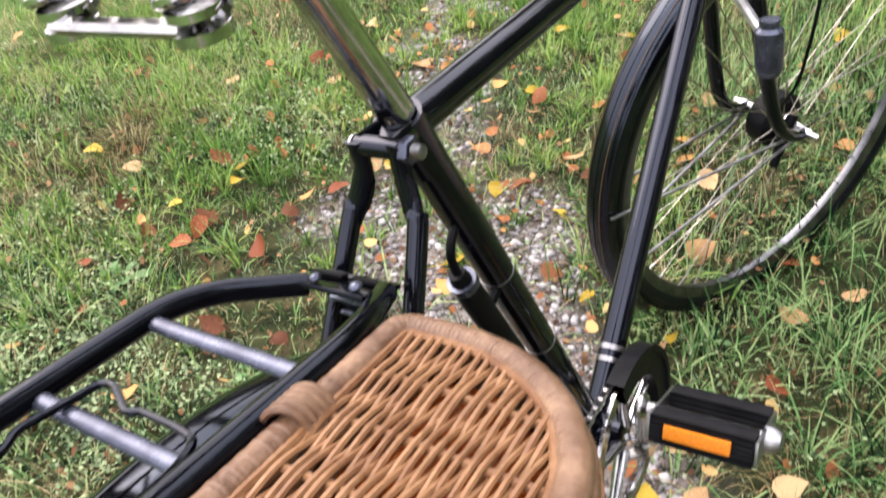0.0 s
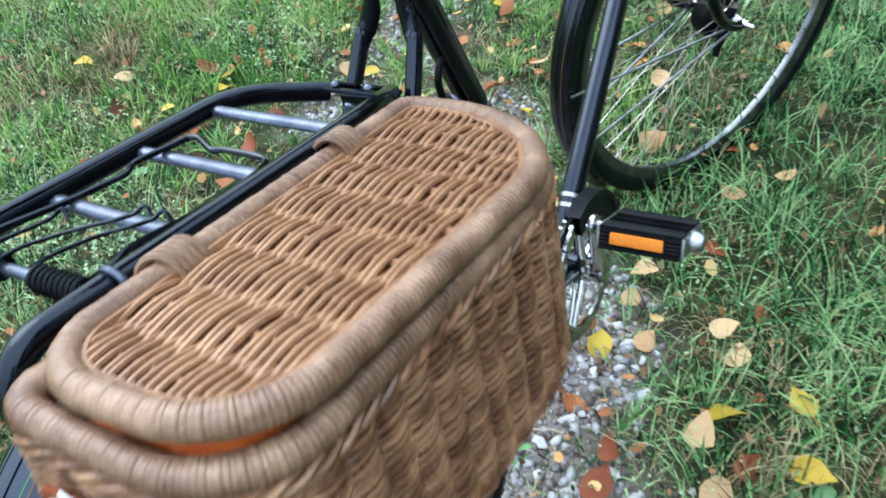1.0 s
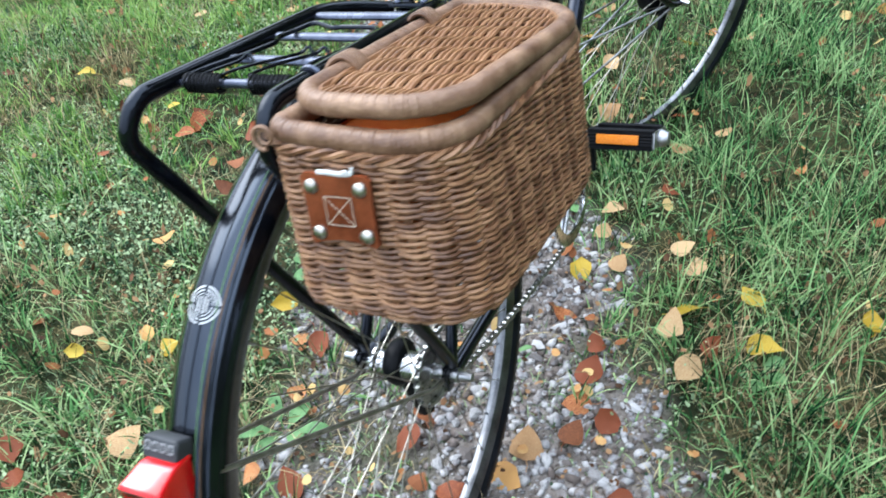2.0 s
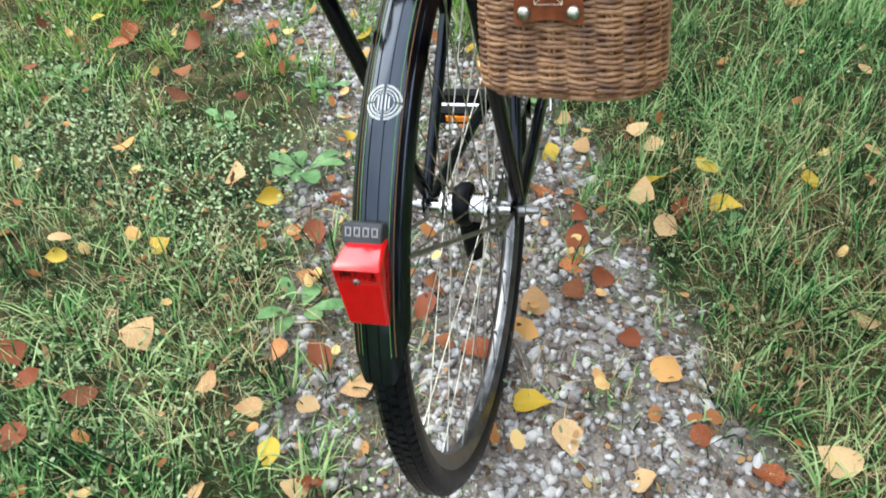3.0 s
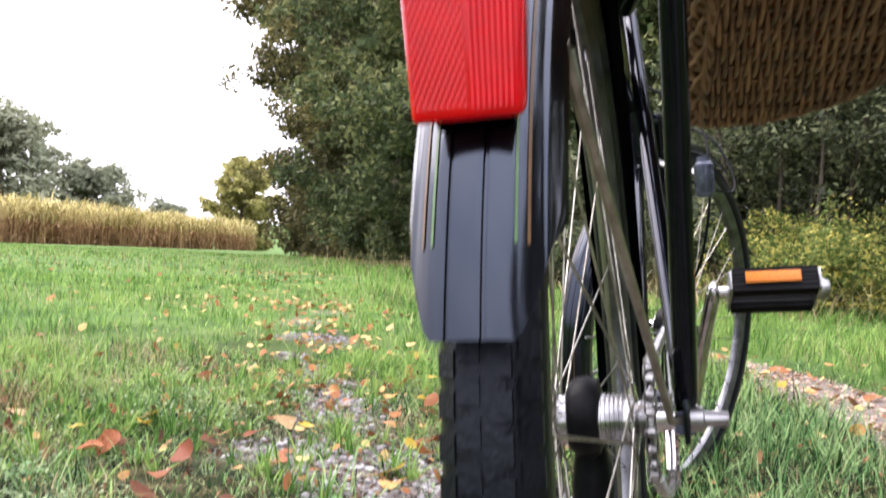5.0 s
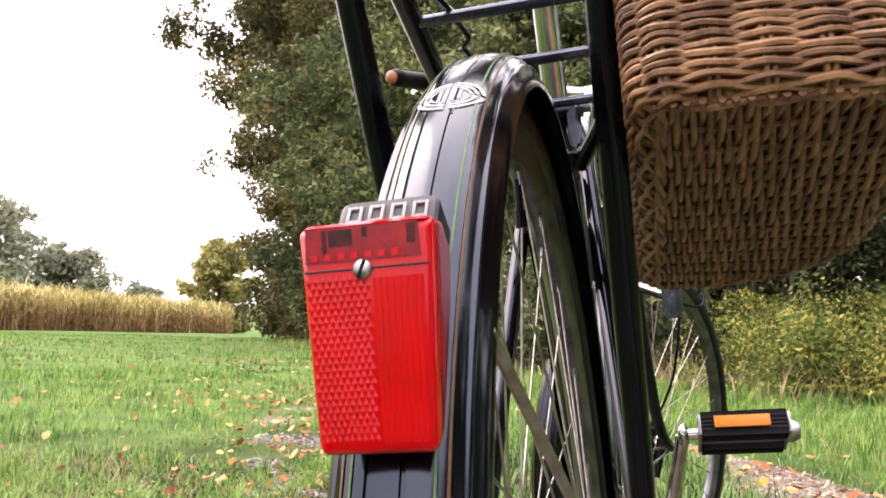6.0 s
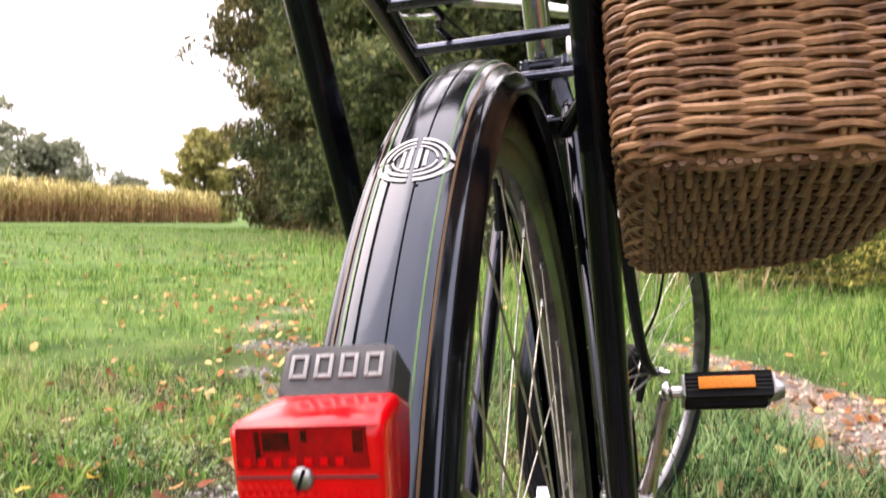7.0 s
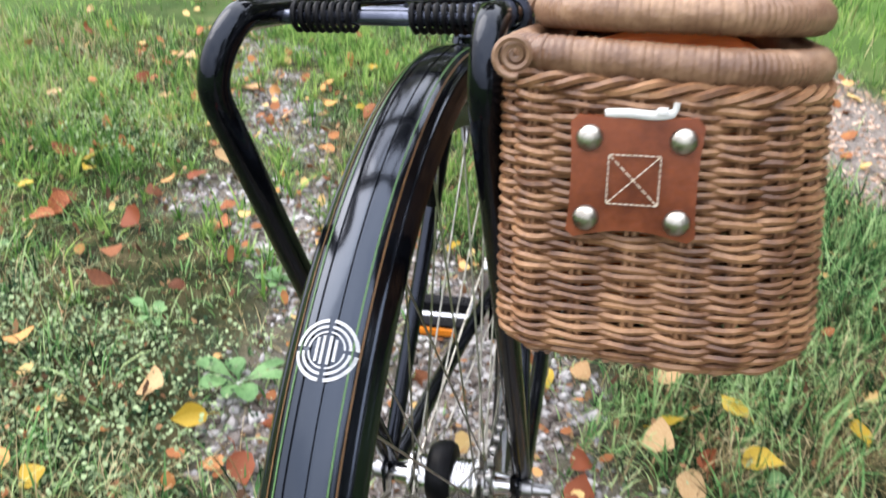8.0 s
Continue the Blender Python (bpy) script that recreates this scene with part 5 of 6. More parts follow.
# sprung saddle
saddle_top = []
for y, w, z in ((0.345, 0.016, 0.985), (0.335, 0.022, 0.993), (0.28, 0.028, 0.997), (0.22, 0.045, 0.999), (0.16, 0.082, 1.004), (0.12, 0.092, 1.008), (0.095, 0.080, 1.006)):
    saddle_top.append([(w * math.cos(t), y, z + (0.014 if math.sin(t) > 0 else 0.03) * math.sin(t)) for t in np.linspace(0, 2 * math.pi, 20, endpoint=False)])
saddle = part("saddle", loft(saddle_top), M_PLASTIC, bicycle, "black sprung saddle on chrome springs")
for s in (-1, 1):
    c = [(0.006 + 0.042 * s + 0.012 * math.cos(t), 0.14 + 0.012 * math.sin(t), 0.896 + 0.075 * t / (2 * math.pi * 5)) for t in np.linspace(0, 2 * math.pi * 5, 80)]
    part("saddle_spring", Geo().tube(c, 0.0036, 8), M_CHROME, saddle, "chrome coil spring")
    part("spring_seat", Geo().tube([(0.006 + 0.042 * s, 0.14, 0.887), (0.006 + 0.042 * s, 0.14, 0.892)], 0.0125, 16).tube([(0.006 + 0.042 * s, 0.14, 0.897), (0.006 + 0.042 * s, 0.14, 0.901)], 0.0125, 16), M_CHROME, saddle, "chrome spring seat")
    part("saddle_rail", Geo().tube(rounded([(0.006 + 0.042 * s, 0.14, 0.892), (0.022 * s, 0.20, 0.93), (0.018 * s, 0.32, 0.975)], 0.03), 0.0036, 8), M_CHROME, saddle, "chrome rail")
part("spring_bar", Geo().tube([(-0.036, 0.132, 0.894), (0.048, 0.132, 0.894)], 0.0045, 8), M_CHROME, saddle, "chrome bar between the springs")

# ---- wicker basket hung on the rack; its own y runs along its length, z up from its floor ----
BASKET = BIKE @ Matrix.Translation((0.071, -0.197, 0.634)) @ Euler((radians(-11.2), 0, 0)).to_matrix().to_4x4()
BW, BL, BH = 0.1463, 0.372, 0.126


def outline(inset=0.0, n=160, y0=0.0, x0=-0.003, front=-0.006, bend=0.026):
    """Plan of the basket: a straight side by the rack, wide round outer corners, widest at the front one. Returns evenly spaced points and outward normals."""
    corners = ((BW, BL, 0.118), (front, BL, 0.020), (x0, y0, bend), (BW, y0, 0.058))
    p = []
    for i, (x, y, r) in enumerate(corners):
        c, before, after = (np.array(corners[k % 4][:2]) for k in (i, i - 1, i + 1))
        u, v = (before - c) / np.linalg.norm(before - c), (after - c) / np.linalg.norm(after - c)
        for k in range(13):                    # a round bend from one side into the next
            t = k / 12
            p.append(c + r * (u * (1 - t) ** 1.72 + v * t ** 1.72))
    p = np.array(p + [p[0]])
    d = np.r_[0, np.cumsum(np.linalg.norm(np.diff(p, axis=0), axis=1))]
    s = np.linspace(0, d[-1], n, endpoint=False)
    q = np.stack([np.interp(s, d, p[:, 0]), np.interp(s, d, p[:, 1])], -1)
    t = np.roll(q, -1, 0) - np.roll(q, 1, 0)
    nrm = np.stack([t[:, 1], -t[:, 0]], -1)
    nrm = nrm / np.linalg.norm(nrm, axis=1)[:, None]
    return q - nrm * inset, nrm


def span(ring, value, axis):
    """Where a straight line at that value of x (axis 0) or y (axis 1) enters and leaves a ring of points."""
    a, b = ring, np.roll(ring, -1, 0)
    hit = (a[:, axis] - value) * (b[:, axis] - value) <= 0
    a, b = a[hit], b[hit]
    k = (value - a[:, axis]) / (b[:, axis] - a[:, axis] + 1e-12)
    other = a[:, 1 - axis] + np.clip(k, 0, 1) * (b[:, 1 - axis] - a[:, 1 - axis])
    return other.min(), other.max()


basket = tagged(new("wicker_basket"), "honey-brown wicker basket with a lid, hung beside the luggage rack", "basket")
basket.matrix_world = BASKET
NST, PER = 42, 8
FLOOR = -0.0095


def belly(z):
    """The body widens a little towards its floor, and its lower edge is rounded: scale across, inset."""
    k = min(1.0, max(0.0, 1 - (z - FLOOR) / 0.014))
    return 1 + 0.055 * (1 - max(0.0, z) / BH), 0.006 + 0.012 * (1 - math.sqrt(max(0.0, 1 - k * k)))


def rise(x, z):
    """How far the woven rows rise towards the rack side, most at the floor."""
    return 0.007 * (1 - x / BW) * (1 - (z - FLOOR) / (BH - FLOOR))


def body_ring(z, n):
    w, inset = belly(z)
    qq, nn = outline(inset, n)
    qq = qq * (w, 1)
    return qq, nn


ang = np.arange(NST * PER) / PER
for row in range(53):
    z = FLOOR + 0.001 + row * 0.00252
    q, nrm = body_ring(z, NST * PER)
    wave = np.cos(np.pi * (ang + row)) * 0.0027
    wob = 0.0005 * np.sin(ang * 0.71 + row * 2.1) + 0.0003 * np.sin(ang * 0.33 + row)
    drop = 0.055 * q[:, 0] * (1 - q[:, 1] / BL) * (z - FLOOR) / (BH - FLOOR)
    pts = np.c_[q + nrm * wave[:, None], z - drop + rise(q[:, 0], z) + 0.0004 * np.sin(np.pi * ang * 2 + row * 0.7) + wob]
    part("weave_strand", Geo().tube(pts, 0.00158 + 0.0002 * math.sin(row * 1.9), 6, closed=True, flat=1.1), M_WICKERBODY, basket)
stake_rows = [(z, body_ring(z, NST * PER)[0]) for z in (FLOOR, FLOOR + 0.004, FLOOR + 0.009, 0.010, 0.04, BH)]
for i in range(NST):
    for s in (-1, 1):                          # stakes stand in pairs
        part("stake", Geo().tube([(*(qq[i * PER] * 0.86 + qq[(i * PER + s) % (NST * PER)] * 0.14 + (qq[(i * PER + s) % (NST * PER)] - qq[i * PER]) * 0.45), z + rise(qq[i * PER][0], z)) for z, qq in stake_rows], 0.0016, 6), M_WICKERBODY, basket)
# floor: weave over cross rods
floor_ring = outline(0.013, 240)[0]
for i in range(13):
    y = 0.02 + (BL - 0.04) * i / 12
    xa, xb = span(floor_ring, y, 1)
    part("floor_rod", Geo().tube([(xa, y, FLOOR + 0.008), (xb, y, FLOOR + 0.002)], 0.0020, 6), M_WICKERBODY, basket)
for i in range(37):
    x = 0.0165 + (BW - 0.0225) * i / 36
    ya, yb = span(floor_ring, min(x, 0.132), 0)
    ys = np.linspace(ya, yb, 84)
    z = FLOOR + 0.001 + rise(x, FLOOR) + 0.0026 * np.cos(np.pi * ((ys - 0.02) / ((BL - 0.04) / 12) + i))
    part("floor_strand", Geo().tube(np.c_[x + 0.0008 * np.sin(ys * 60 + i), ys, z], 0.0019, 6), M_WICKERBODY, basket)
# twisted border below the rim, plain braid at the floor's edge
for k in range(3):
    qq, nn = outline(0.005, 320)
    ph = np.arange(320) / 320 * 2 * np.pi * 22 + 2 * np.pi * k / 3
    part("border_twist", Geo().tube(np.c_[qq + nn * (0.0024 * np.cos(ph))[:, None], BH - 0.001 - 0.055 * qq[:, 0] * (1 - qq[:, 1] / BL) + 0.0027 * np.sin(ph)], 0.0021, 6, closed=True), M_WICKERBODY, basket)
for k in range(2):
    qq, nn = body_ring(FLOOR, 200)
    ph = np.arange(200) / 200 * 2 * np.pi * 19 + math.pi * k
    part("foot_twist", Geo().tube(np.c_[qq + nn * (0.0018 * np.cos(ph))[:, None], FLOOR + rise(qq[:, 0], FLOOR) + 0.0018 * np.sin(ph)], 0.0020, 6, closed=True), M_WICKERBODY, basket)


def body_top(y, x=0.0):
    return BH + 0.009 - 0.020 * y - 0.055 * x * (1 - y / BL)


def lid_top(x, y):
    return 0.1530 - 0.046 * y - 0.020 * x * (1 - y / BL)


def wrapped_rim(height, radius, ring, turns, seed):
    """A core bound round and round with flat cane: one shallow rib a turn."""
    r = random.Random(seed)
    qq = ring(turns * 4)
    pts, rad = [], []
    for i in range(turns):
        k = r.uniform(0.975, 1.025)
        for j in range(4):
            p = qq[i * 4 + j]
            pts.append((p[0], p[1], height(p[0], p[1])))
            rad.append(radius * k * (0.955, 0.99, 1.005, 0.985)[j])
    return Geo().tube(pts, rad, 12, closed=True)


lid_ring = lambda inset, n: outline(inset, n, 0.011, 0.013, -0.017, 0.042)[0] * (0.98, 0.984)
part("body_rim", wrapped_rim(lambda x, y: body_top(y, x), 0.0086, lambda n: outline(0.0106, n)[0], 290, 1), M_CANE, basket, "thick rim bound with cane")
lid = part("lid", wrapped_rim(lid_top, 0.0084, lambda n: lid_ring(0.0084, n), 280, 2), M_CANE, basket, "woven lid with a thick bound rim")
inside = lid_ring(0.0145, 240)
NR = 9
for i in range(NR):
    y = 0.040 + (BL - 0.062) * i / (NR - 1)
    xa, xb = span(inside, y, 1)
    part("lid_rib", Geo().tube([(x, y + 0.0015 * math.sin(x * 40), lid_top(x, y)) for x in np.linspace(xa, xb, 8)], 0.0023, 6), M_WICKER, lid)
NS = 40
left_edge, right_edge = inside[:, 0].min(), inside[:, 0].max()
for i in range(NS):
    k = (i + 0.5) / NS
    x1 = right_edge * k + 0.026 * (1 - k)      # the strands fan out a little towards the front
    xf = right_edge * k + (left_edge + 0.004) * (1 - k)
    ya, yb = span(inside, x1, 0)[0], span(inside, xf, 0)[1]
    ys = np.linspace(ya, yb, 90)
    ph = (ys - 0.040) / ((BL - 0.062) / (NR - 1))
    xs = x1 + (xf - x1) * (ys - 0.03) / (BL - 0.04) + 0.0005 * np.sin(ys * 45 + i * 1.3) + 0.0006 * math.sin(i * 4.7)
    z = lid_top(xs, ys) + 0.0026 * np.cos(np.pi * (ph + i)) + 0.0004 * math.sin(i * 2.3)
    part("lid_strand", Geo().tube(np.c_[xs, ys, z], 0.00176 + 0.00015 * math.sin(i * 3.1), 6), M_WICKER, lid)
edge_q = lid_ring(0.0165, 160)
part("lid_edge", Geo().tube(np.c_[edge_q, lid_top(edge_q[:, 0], edge_q[:, 1]) + 0.002], 0.0024, 6, closed=True), M_WICKER, lid)
for y in (0.108, 0.264):                       # cane hinges tying the lid to the body
    for k in range(5):
        yy = y + 0.0048 * (k - 2)
        c = [(0.0175 - 0.080 * (yy - 0.03) + 0.0120 * math.cos(t), yy + 0.0050 * math.cos(t), (lid_top(0, yy) + body_top(yy)) / 2 + 0.0188 * math.sin(t)) for t in np.linspace(0, 2 * math.pi, 24, endpoint=False)]
        part("hinge_wrap", Geo().tube(c, 0.0022, 6, closed=True), M_CANE, lid)
# leather patch at the back end
patch = Geo()
px, pz, rows = 0.0600, 0.0850, []
pv = lambda x, z: (px + x, 0.0008 - 0.0018 + 0.0006 * math.cos(x * 60), pz + z)
N = 16
vs = []
for depth in (0.0, -0.0032):
    for j in range(N + 1):
        for i in range(N + 1):
            a, b = -1 + 2 * i / N, -1 + 2 * j / N
            x = 0.0272 * a * (1 - 0.05 * (1 - b * b))
            z = 0.0266 * b * (1 - (0.17 if b < 0 else 0.03) * (1 - a * a) ** 1.4 * abs(b) ** 2)
            if abs(a) == 1 and abs(b) == 1:
                x, z = x * 0.93, z * 0.93
            p = pv(x, z)
            vs.append((p[0], p[1] + depth, p[2]))
k1 = (N + 1) ** 2
fs = [(j * (N + 1) + i, j * (N + 1) + i + 1, (j + 1) * (N + 1) + i + 1, (j + 1) * (N + 1) + i) for j in range(N) for i in range(N)]
fs += [tuple(k1 + v for v in f) for f in fs]
rimv = [i for i in range(N)] + [(j * (N + 1) + N) for j in range(N)] + [N * (N + 1) + N - i for i in range(N)] + [(N - j) * (N + 1) for j in range(N)]
fs += [(rimv[i], rimv[(i + 1) % len(rimv)], k1 + rimv[(i + 1) % len(rimv)], k1 + rimv[i]) for i in range(len(rimv))]
leather = part("leather_patch", patch.add(vs, fs), M_LEATHER, basket, "brown leather patch with four rivets")
for sx in (-1, 1):
    for sz in (-1, 1):
        part("rivet", Geo().ball((px + 0.0188 * sx, -0.0045, pz + 0.0172 * sz), 0.0056, (1, 0.62, 1), 18, 10), M_RIVET, leather, "domed antique nickel rivet")
yy = -0.0050
sq = [(-0.0105, 0.0105), (0.0105, 0.0105), (0.0105, -0.0105), (-0.0105, -0.0105)]
lines = [(sq[i], sq[(i + 1) % 4]) for i in range(4)] + [(sq[0], sq[2]), (sq[1], sq[3])]
for a, b in lines:
    m = 9
    for k in range(m):
        s0, s1 = (k + 0.12) / m, (k + 0.88) / m
        p0 = (px + a[0] + (b[0] - a[0]) * s0, yy + 0.0006, pz + a[1] + (b[1] - a[1]) * s0)
        p1 = (px + a[0] + (b[0] - a[0]) * s1, yy + 0.0006, pz + a[1] + (b[1] - a[1]) * s1)
        part("stitch", Geo().tube([p0, p1], 0.0003, 5), M_THREAD, leather)
tie = spline([(px - 0.0130, -0.0030, pz + 0.0272), (px - 0.0040, -0.0042, pz + 0.0278), (px + 0.0060, -0.0042, pz + 0.0272), (px + 0.0135, -0.0036, pz + 0.0282), (px + 0.0150, -0.0040, pz + 0.0325)], 5)
part("tie", Geo().tube(tie, [0.0019] * 16 + [0.0013] * 5, 8, flat=0.5, up=(0.0, 1.0, 0.0)).box((px + 0.0095, -0.0046, pz + 0.0290), (0.0045, 0.0022, 0.0030), 0.0007), M_TIE, basket, "white cable tie above the patch")
coil = [(0.0085 + 0.0005 * t * math.cos(t), 0.0035 - 0.0004 * t, body_top(0, 0.009) + 0.0005 * t * math.sin(t)) for t in np.linspace(2.5, 17.5, 70)]
part("rim_end", Geo().tube(coil, 0.0016, 6), M_CANE, basket, "rolled end of the cane binding")
rows = []
for k, (ins, z) in enumerate(((0.022, 0.008), (0.022, 0.04), (0.020, 0.09), (0.004, BH - 0.012), (0.003, BH + 0.003), (0.014, BH + 0.009))):
    cq, cn = outline(0.021 + ins, 64)
    rows.append([(p[0], p[1], z + 0.0015 * math.sin(i * 1.1 + k) - (0.028 * p[1] + 0.012 * (p[0] < 0.055) if z > BH else 0)) for i, p in enumerate(cq)])
bag = part("bag", loft(rows), M_ORANGECLOTH, None, "")
bag.parent = None
bag.matrix_world = BASKET
part("hem", Geo().tube(rows[3], 0.0022, 6, closed=True), M_ORANGECLOTH, bag, "stitched hem")
tagged(bag, "orange cloth bag inside the basket, showing under its lid", "bag")


# ---- fallen leaves ----
def leaf_geo(seed, stalk=True):
    """A broad pointed leaf, cupped along its middle rib, with a stalk."""
    r = random.Random(seed)
    g = Geo()
    cup, curl, twist = r.uniform(-0.6, 0.9), r.uniform(-0.9, 1.3), r.uniform(-0.9, 0.9)
    broad = r.uniform(0.75, 1.05)
    prof = [(0.0, 0.0), (0.08, 0.26), (0.22, 0.42), (0.4, 0.46), (0.58, 0.40), (0.76, 0.26), (0.9, 0.11), (1.0, 0.0)]
    vs = []
    for t, w in prof:
        for k, s in enumerate((-1, -0.5, 0, 0.5, 1)):
            ww = w * broad * (1 + r.uniform(-0.12, 0.10))
            x = ww * s * 0.92
            z = cup * x * x * 1.4 + curl * (t - 0.4) ** 2 * 0.6 + twist * x * (t - 0.4) + 0.018 * abs(math.sin(9 * t)) * abs(s)
            vs.append((x, t - 0.45, z))
    fs = [(i * 5 + k, i * 5 + k + 1, (i + 1) * 5 + k + 1, (i + 1) * 5 + k) for i in range(7) for k in range(4)]
    g.add(vs, fs)
    if stalk:
        g.tube([(0, -0.45, curl * 0.12), (r.uniform(-0.08, 0.08), -0.62, curl * 0.2 + 0.03), (r.uniform(-0.15, 0.15), -0.8, curl * 0.2 + 0.05)], 0.014, 4)
    return g


LEAF_KINDS = {"orange": (M_LEAF, "orange-brown fallen leaf lying on the ground", 7), "yellow": (M_YELLOWLEAF, "yellow fallen leaf lying in the grass", 4),
              "tan": (M_TANLEAF, "pale tan fallen leaf, curled and dry", 4), "brown": (M_BROWNLEAF, "dark brown withered fallen leaf", 4)}
leaf_meshes = {k: [leaf_geo(40 + 20 * j + i).mesh("fallen_leaf", m) for i in range(n)] for j, (k, (m, _, n)) in enumerate(LEAF_KINDS.items())}


def drop_leaf(x, y, size, kind="orange", lift=0.026, tilt=0.3):
    ob = new("fallen_leaf", random.choice(leaf_meshes[kind]))
    z = float(land(x, y)) + lift
    ob.matrix_world = pose(x, y, z, random.gauss(0, 1) * tilt * 57, random.gauss(0, 1) * tilt * 57, random.uniform(0, 360)) @ Matrix.Diagonal((size, size, size, 1))
    tagged(ob, LEAF_KINDS[kind][1], "leaf", "fallen leaves")


def drop_at(kind, places, size):
    for x, y in places:
        drop_leaf(x, y, size * random.uniform(0.62, 1.05), kind, 0.010 + 0.020 * (1 - float(bare(x, y))), 0.3)


# leaves that lie apart, by colour
random.seed(4)
drop_at("yellow", ((-0.55, 0.68), (-0.72, 0.69), (-0.35, 0.77), (-0.09, 1.31), (-0.18, 0.93), (0.45, 0.54), (0.64, 0.57), (-0.02, 0.22), (-0.4, 0.22), (0.11, 1.44), (0.07, 1.88), (0.15, 1.19), (-0.58, 1.64), (-0.98, 1.74), (0.61, 1.55), (0.28, 1.09), (0.2, 0.79), (0.36, 0.64), (-0.24, 1.63), (0.47, 0.65), (-0.58, 1.58), (0.15, 2.2),), 0.062)
drop_at("orange", ((-0.77, 0.49), (-0.74, 0.43), (-0.75, 0.33), (-0.37, 0.4), (-0.23, 0.75), (-0.29, 1.4), (-0.62, 1.42), (-0.31, 0.38), (0.37, 0.55), (0.18, 0.44), (0.15, 0.68), (0.19, 0.59), (0.01, 0.36), (-0.07, 0.34), (-0.13, 0.44), (0.2, 0.23), (0.17, 0.3), (0.2, 0.11), (0.26, 0.03), (-0.35, 0.16), (-0.28, 0.66), (-0.31, 0.55), (0.14, 0.48), (-0.01, 1.94),), 0.06)
drop_at("orange", ((-0.35, 1.55), (-0.05, 1.68), (0.37, 1.64), (0.51, 1.27), (0.68, 1.58), (0.42, 0.98), (-0.62, 0.99), (0.17, 0.54), (-0.3, 1.31), (-0.1, 1.24), (-0.1, 0.76), (-1.02, 2.13), (-0.41, 1.52), (-0.83, 1.33),), 0.06)
drop_at("tan", ((-0.72, 0.74), (-0.41, 0.85), (-0.77, 0.93), (-0.58, 0.48), (-0.48, 0.36), (-0.42, 0.3), (-0.34, 0.29), (-0.26, 0.31), (0.32, 0.51), (0.05, 0.41), (0.36, 0.02), (0.81, 0.62), (0.97, 0.89), (0.39, 0.8), (0.27, 0.79), (0.4, 0.74), (0.54, 0.24), (0.09, 0.06), (-0.5, 0.18), (-0.85, 1.66), (0.15, 1.61), (0.36, 1.31), (0.59, 1.18), (0.46, 1.79),), 0.06)
drop_at("tan", ((0.26, 0.88), (0.48, 1.14), (0.76, 1.55), (0.32, 0.61), (0.29, 0.94), (-0.44, 2.02), (0.31, 2.14), (-0.72, 2.06),), 0.06)
drop_at("brown", ((-0.66, 0.38), (-0.51, 1.14), (-0.38, 1.1), (-0.44, 1.47), (-0.5, 1.23), (0.12, 0.42), (-0.1, 0.49), (0.04, 1.53), (0.09, 1.27), (-0.82, 1.52), (-1.22, 1.8), (0.18, 1.54),), 0.054)
random.seed(5)
made = 0
while made < 85:
    x, y = random.uniform(-1.5, 1.4), random.uniform(-0.25, 2.8)
    if -0.8 < x < 0.75 and y < 1.35 and random.random() > 0.22:
        continue
    drop_leaf(x, y, random.uniform(0.036, 0.066), random.choice(("orange", "orange", "orange", "yellow", "tan", "tan", "brown")), 0.006 + random.uniform(0.006, 0.038) * (1 - float(bare(x, y))), 0.45)
    made += 1
x, y = scatter(2600, -1.4, 1.3, -0.3, 2.5)
ok = bare(x, y) < 0.6
x, y = x[ok], y[ok]
flat_leaves(x, y, land(x, y) + rng.uniform(0.01, 0.045, len(x)), rng.uniform(0.002, 0.008, len(x)), M_CRUMB, "leaf_crumbs", "brown scraps of dead leaves caught in the grass", "leaves", 0.6, 5)
x, y = scatter(900, -1.3, 1.3, -0.3, 2.4)
ok = rng.random(900) < 0.3 + 0.6 * np.exp(-((x - track_centre(y)) / 0.35) ** 2)
x, y = x[ok], y[ok]
flat_leaves(x, y, land(x, y) + rng.uniform(0.008, 0.03, len(x)), rng.uniform(0.006, 0.015, len(x)), M_LITTER, "leaf_litter", "small torn orange-brown leaves", "leaves", 0.45, 7)
x, y = scatter(2600, -6, 7, 1.2, 11)
d = np.hypot(x, y - 0.6)
ok = (d > 2.0) & (rng.random(2600) < 0.16 + 0.8 * np.exp(-((x - track_centre(y)) / 0.7) ** 2) + 0.9 * bare(x, y))
x, y = x[ok], y[ok]
flat_leaves(x, y, land(x, y) + 0.03, rng.uniform(0.014, 0.028, len(x)), M_LITTER, "leaf_litter", "scattered orange and brown fallen leaves", "leaves", 0.22)
x, y = scatter(2600, 0.7, 2.2, 1.0, 3.6)
ok = rng.random(2600) < 0.02 + 0.13 * bare(x, y)
x, y = x[ok], y[ok]
flat_leaves(x, y, land(x, y) + rng.uniform(0.006, 0.016, len(x)), rng.uniform(0.010, 0.024, len(x)), M_LITTER, "leaf_litter", "orange leaf litter on the second wheel track", "leaves", 0.3)


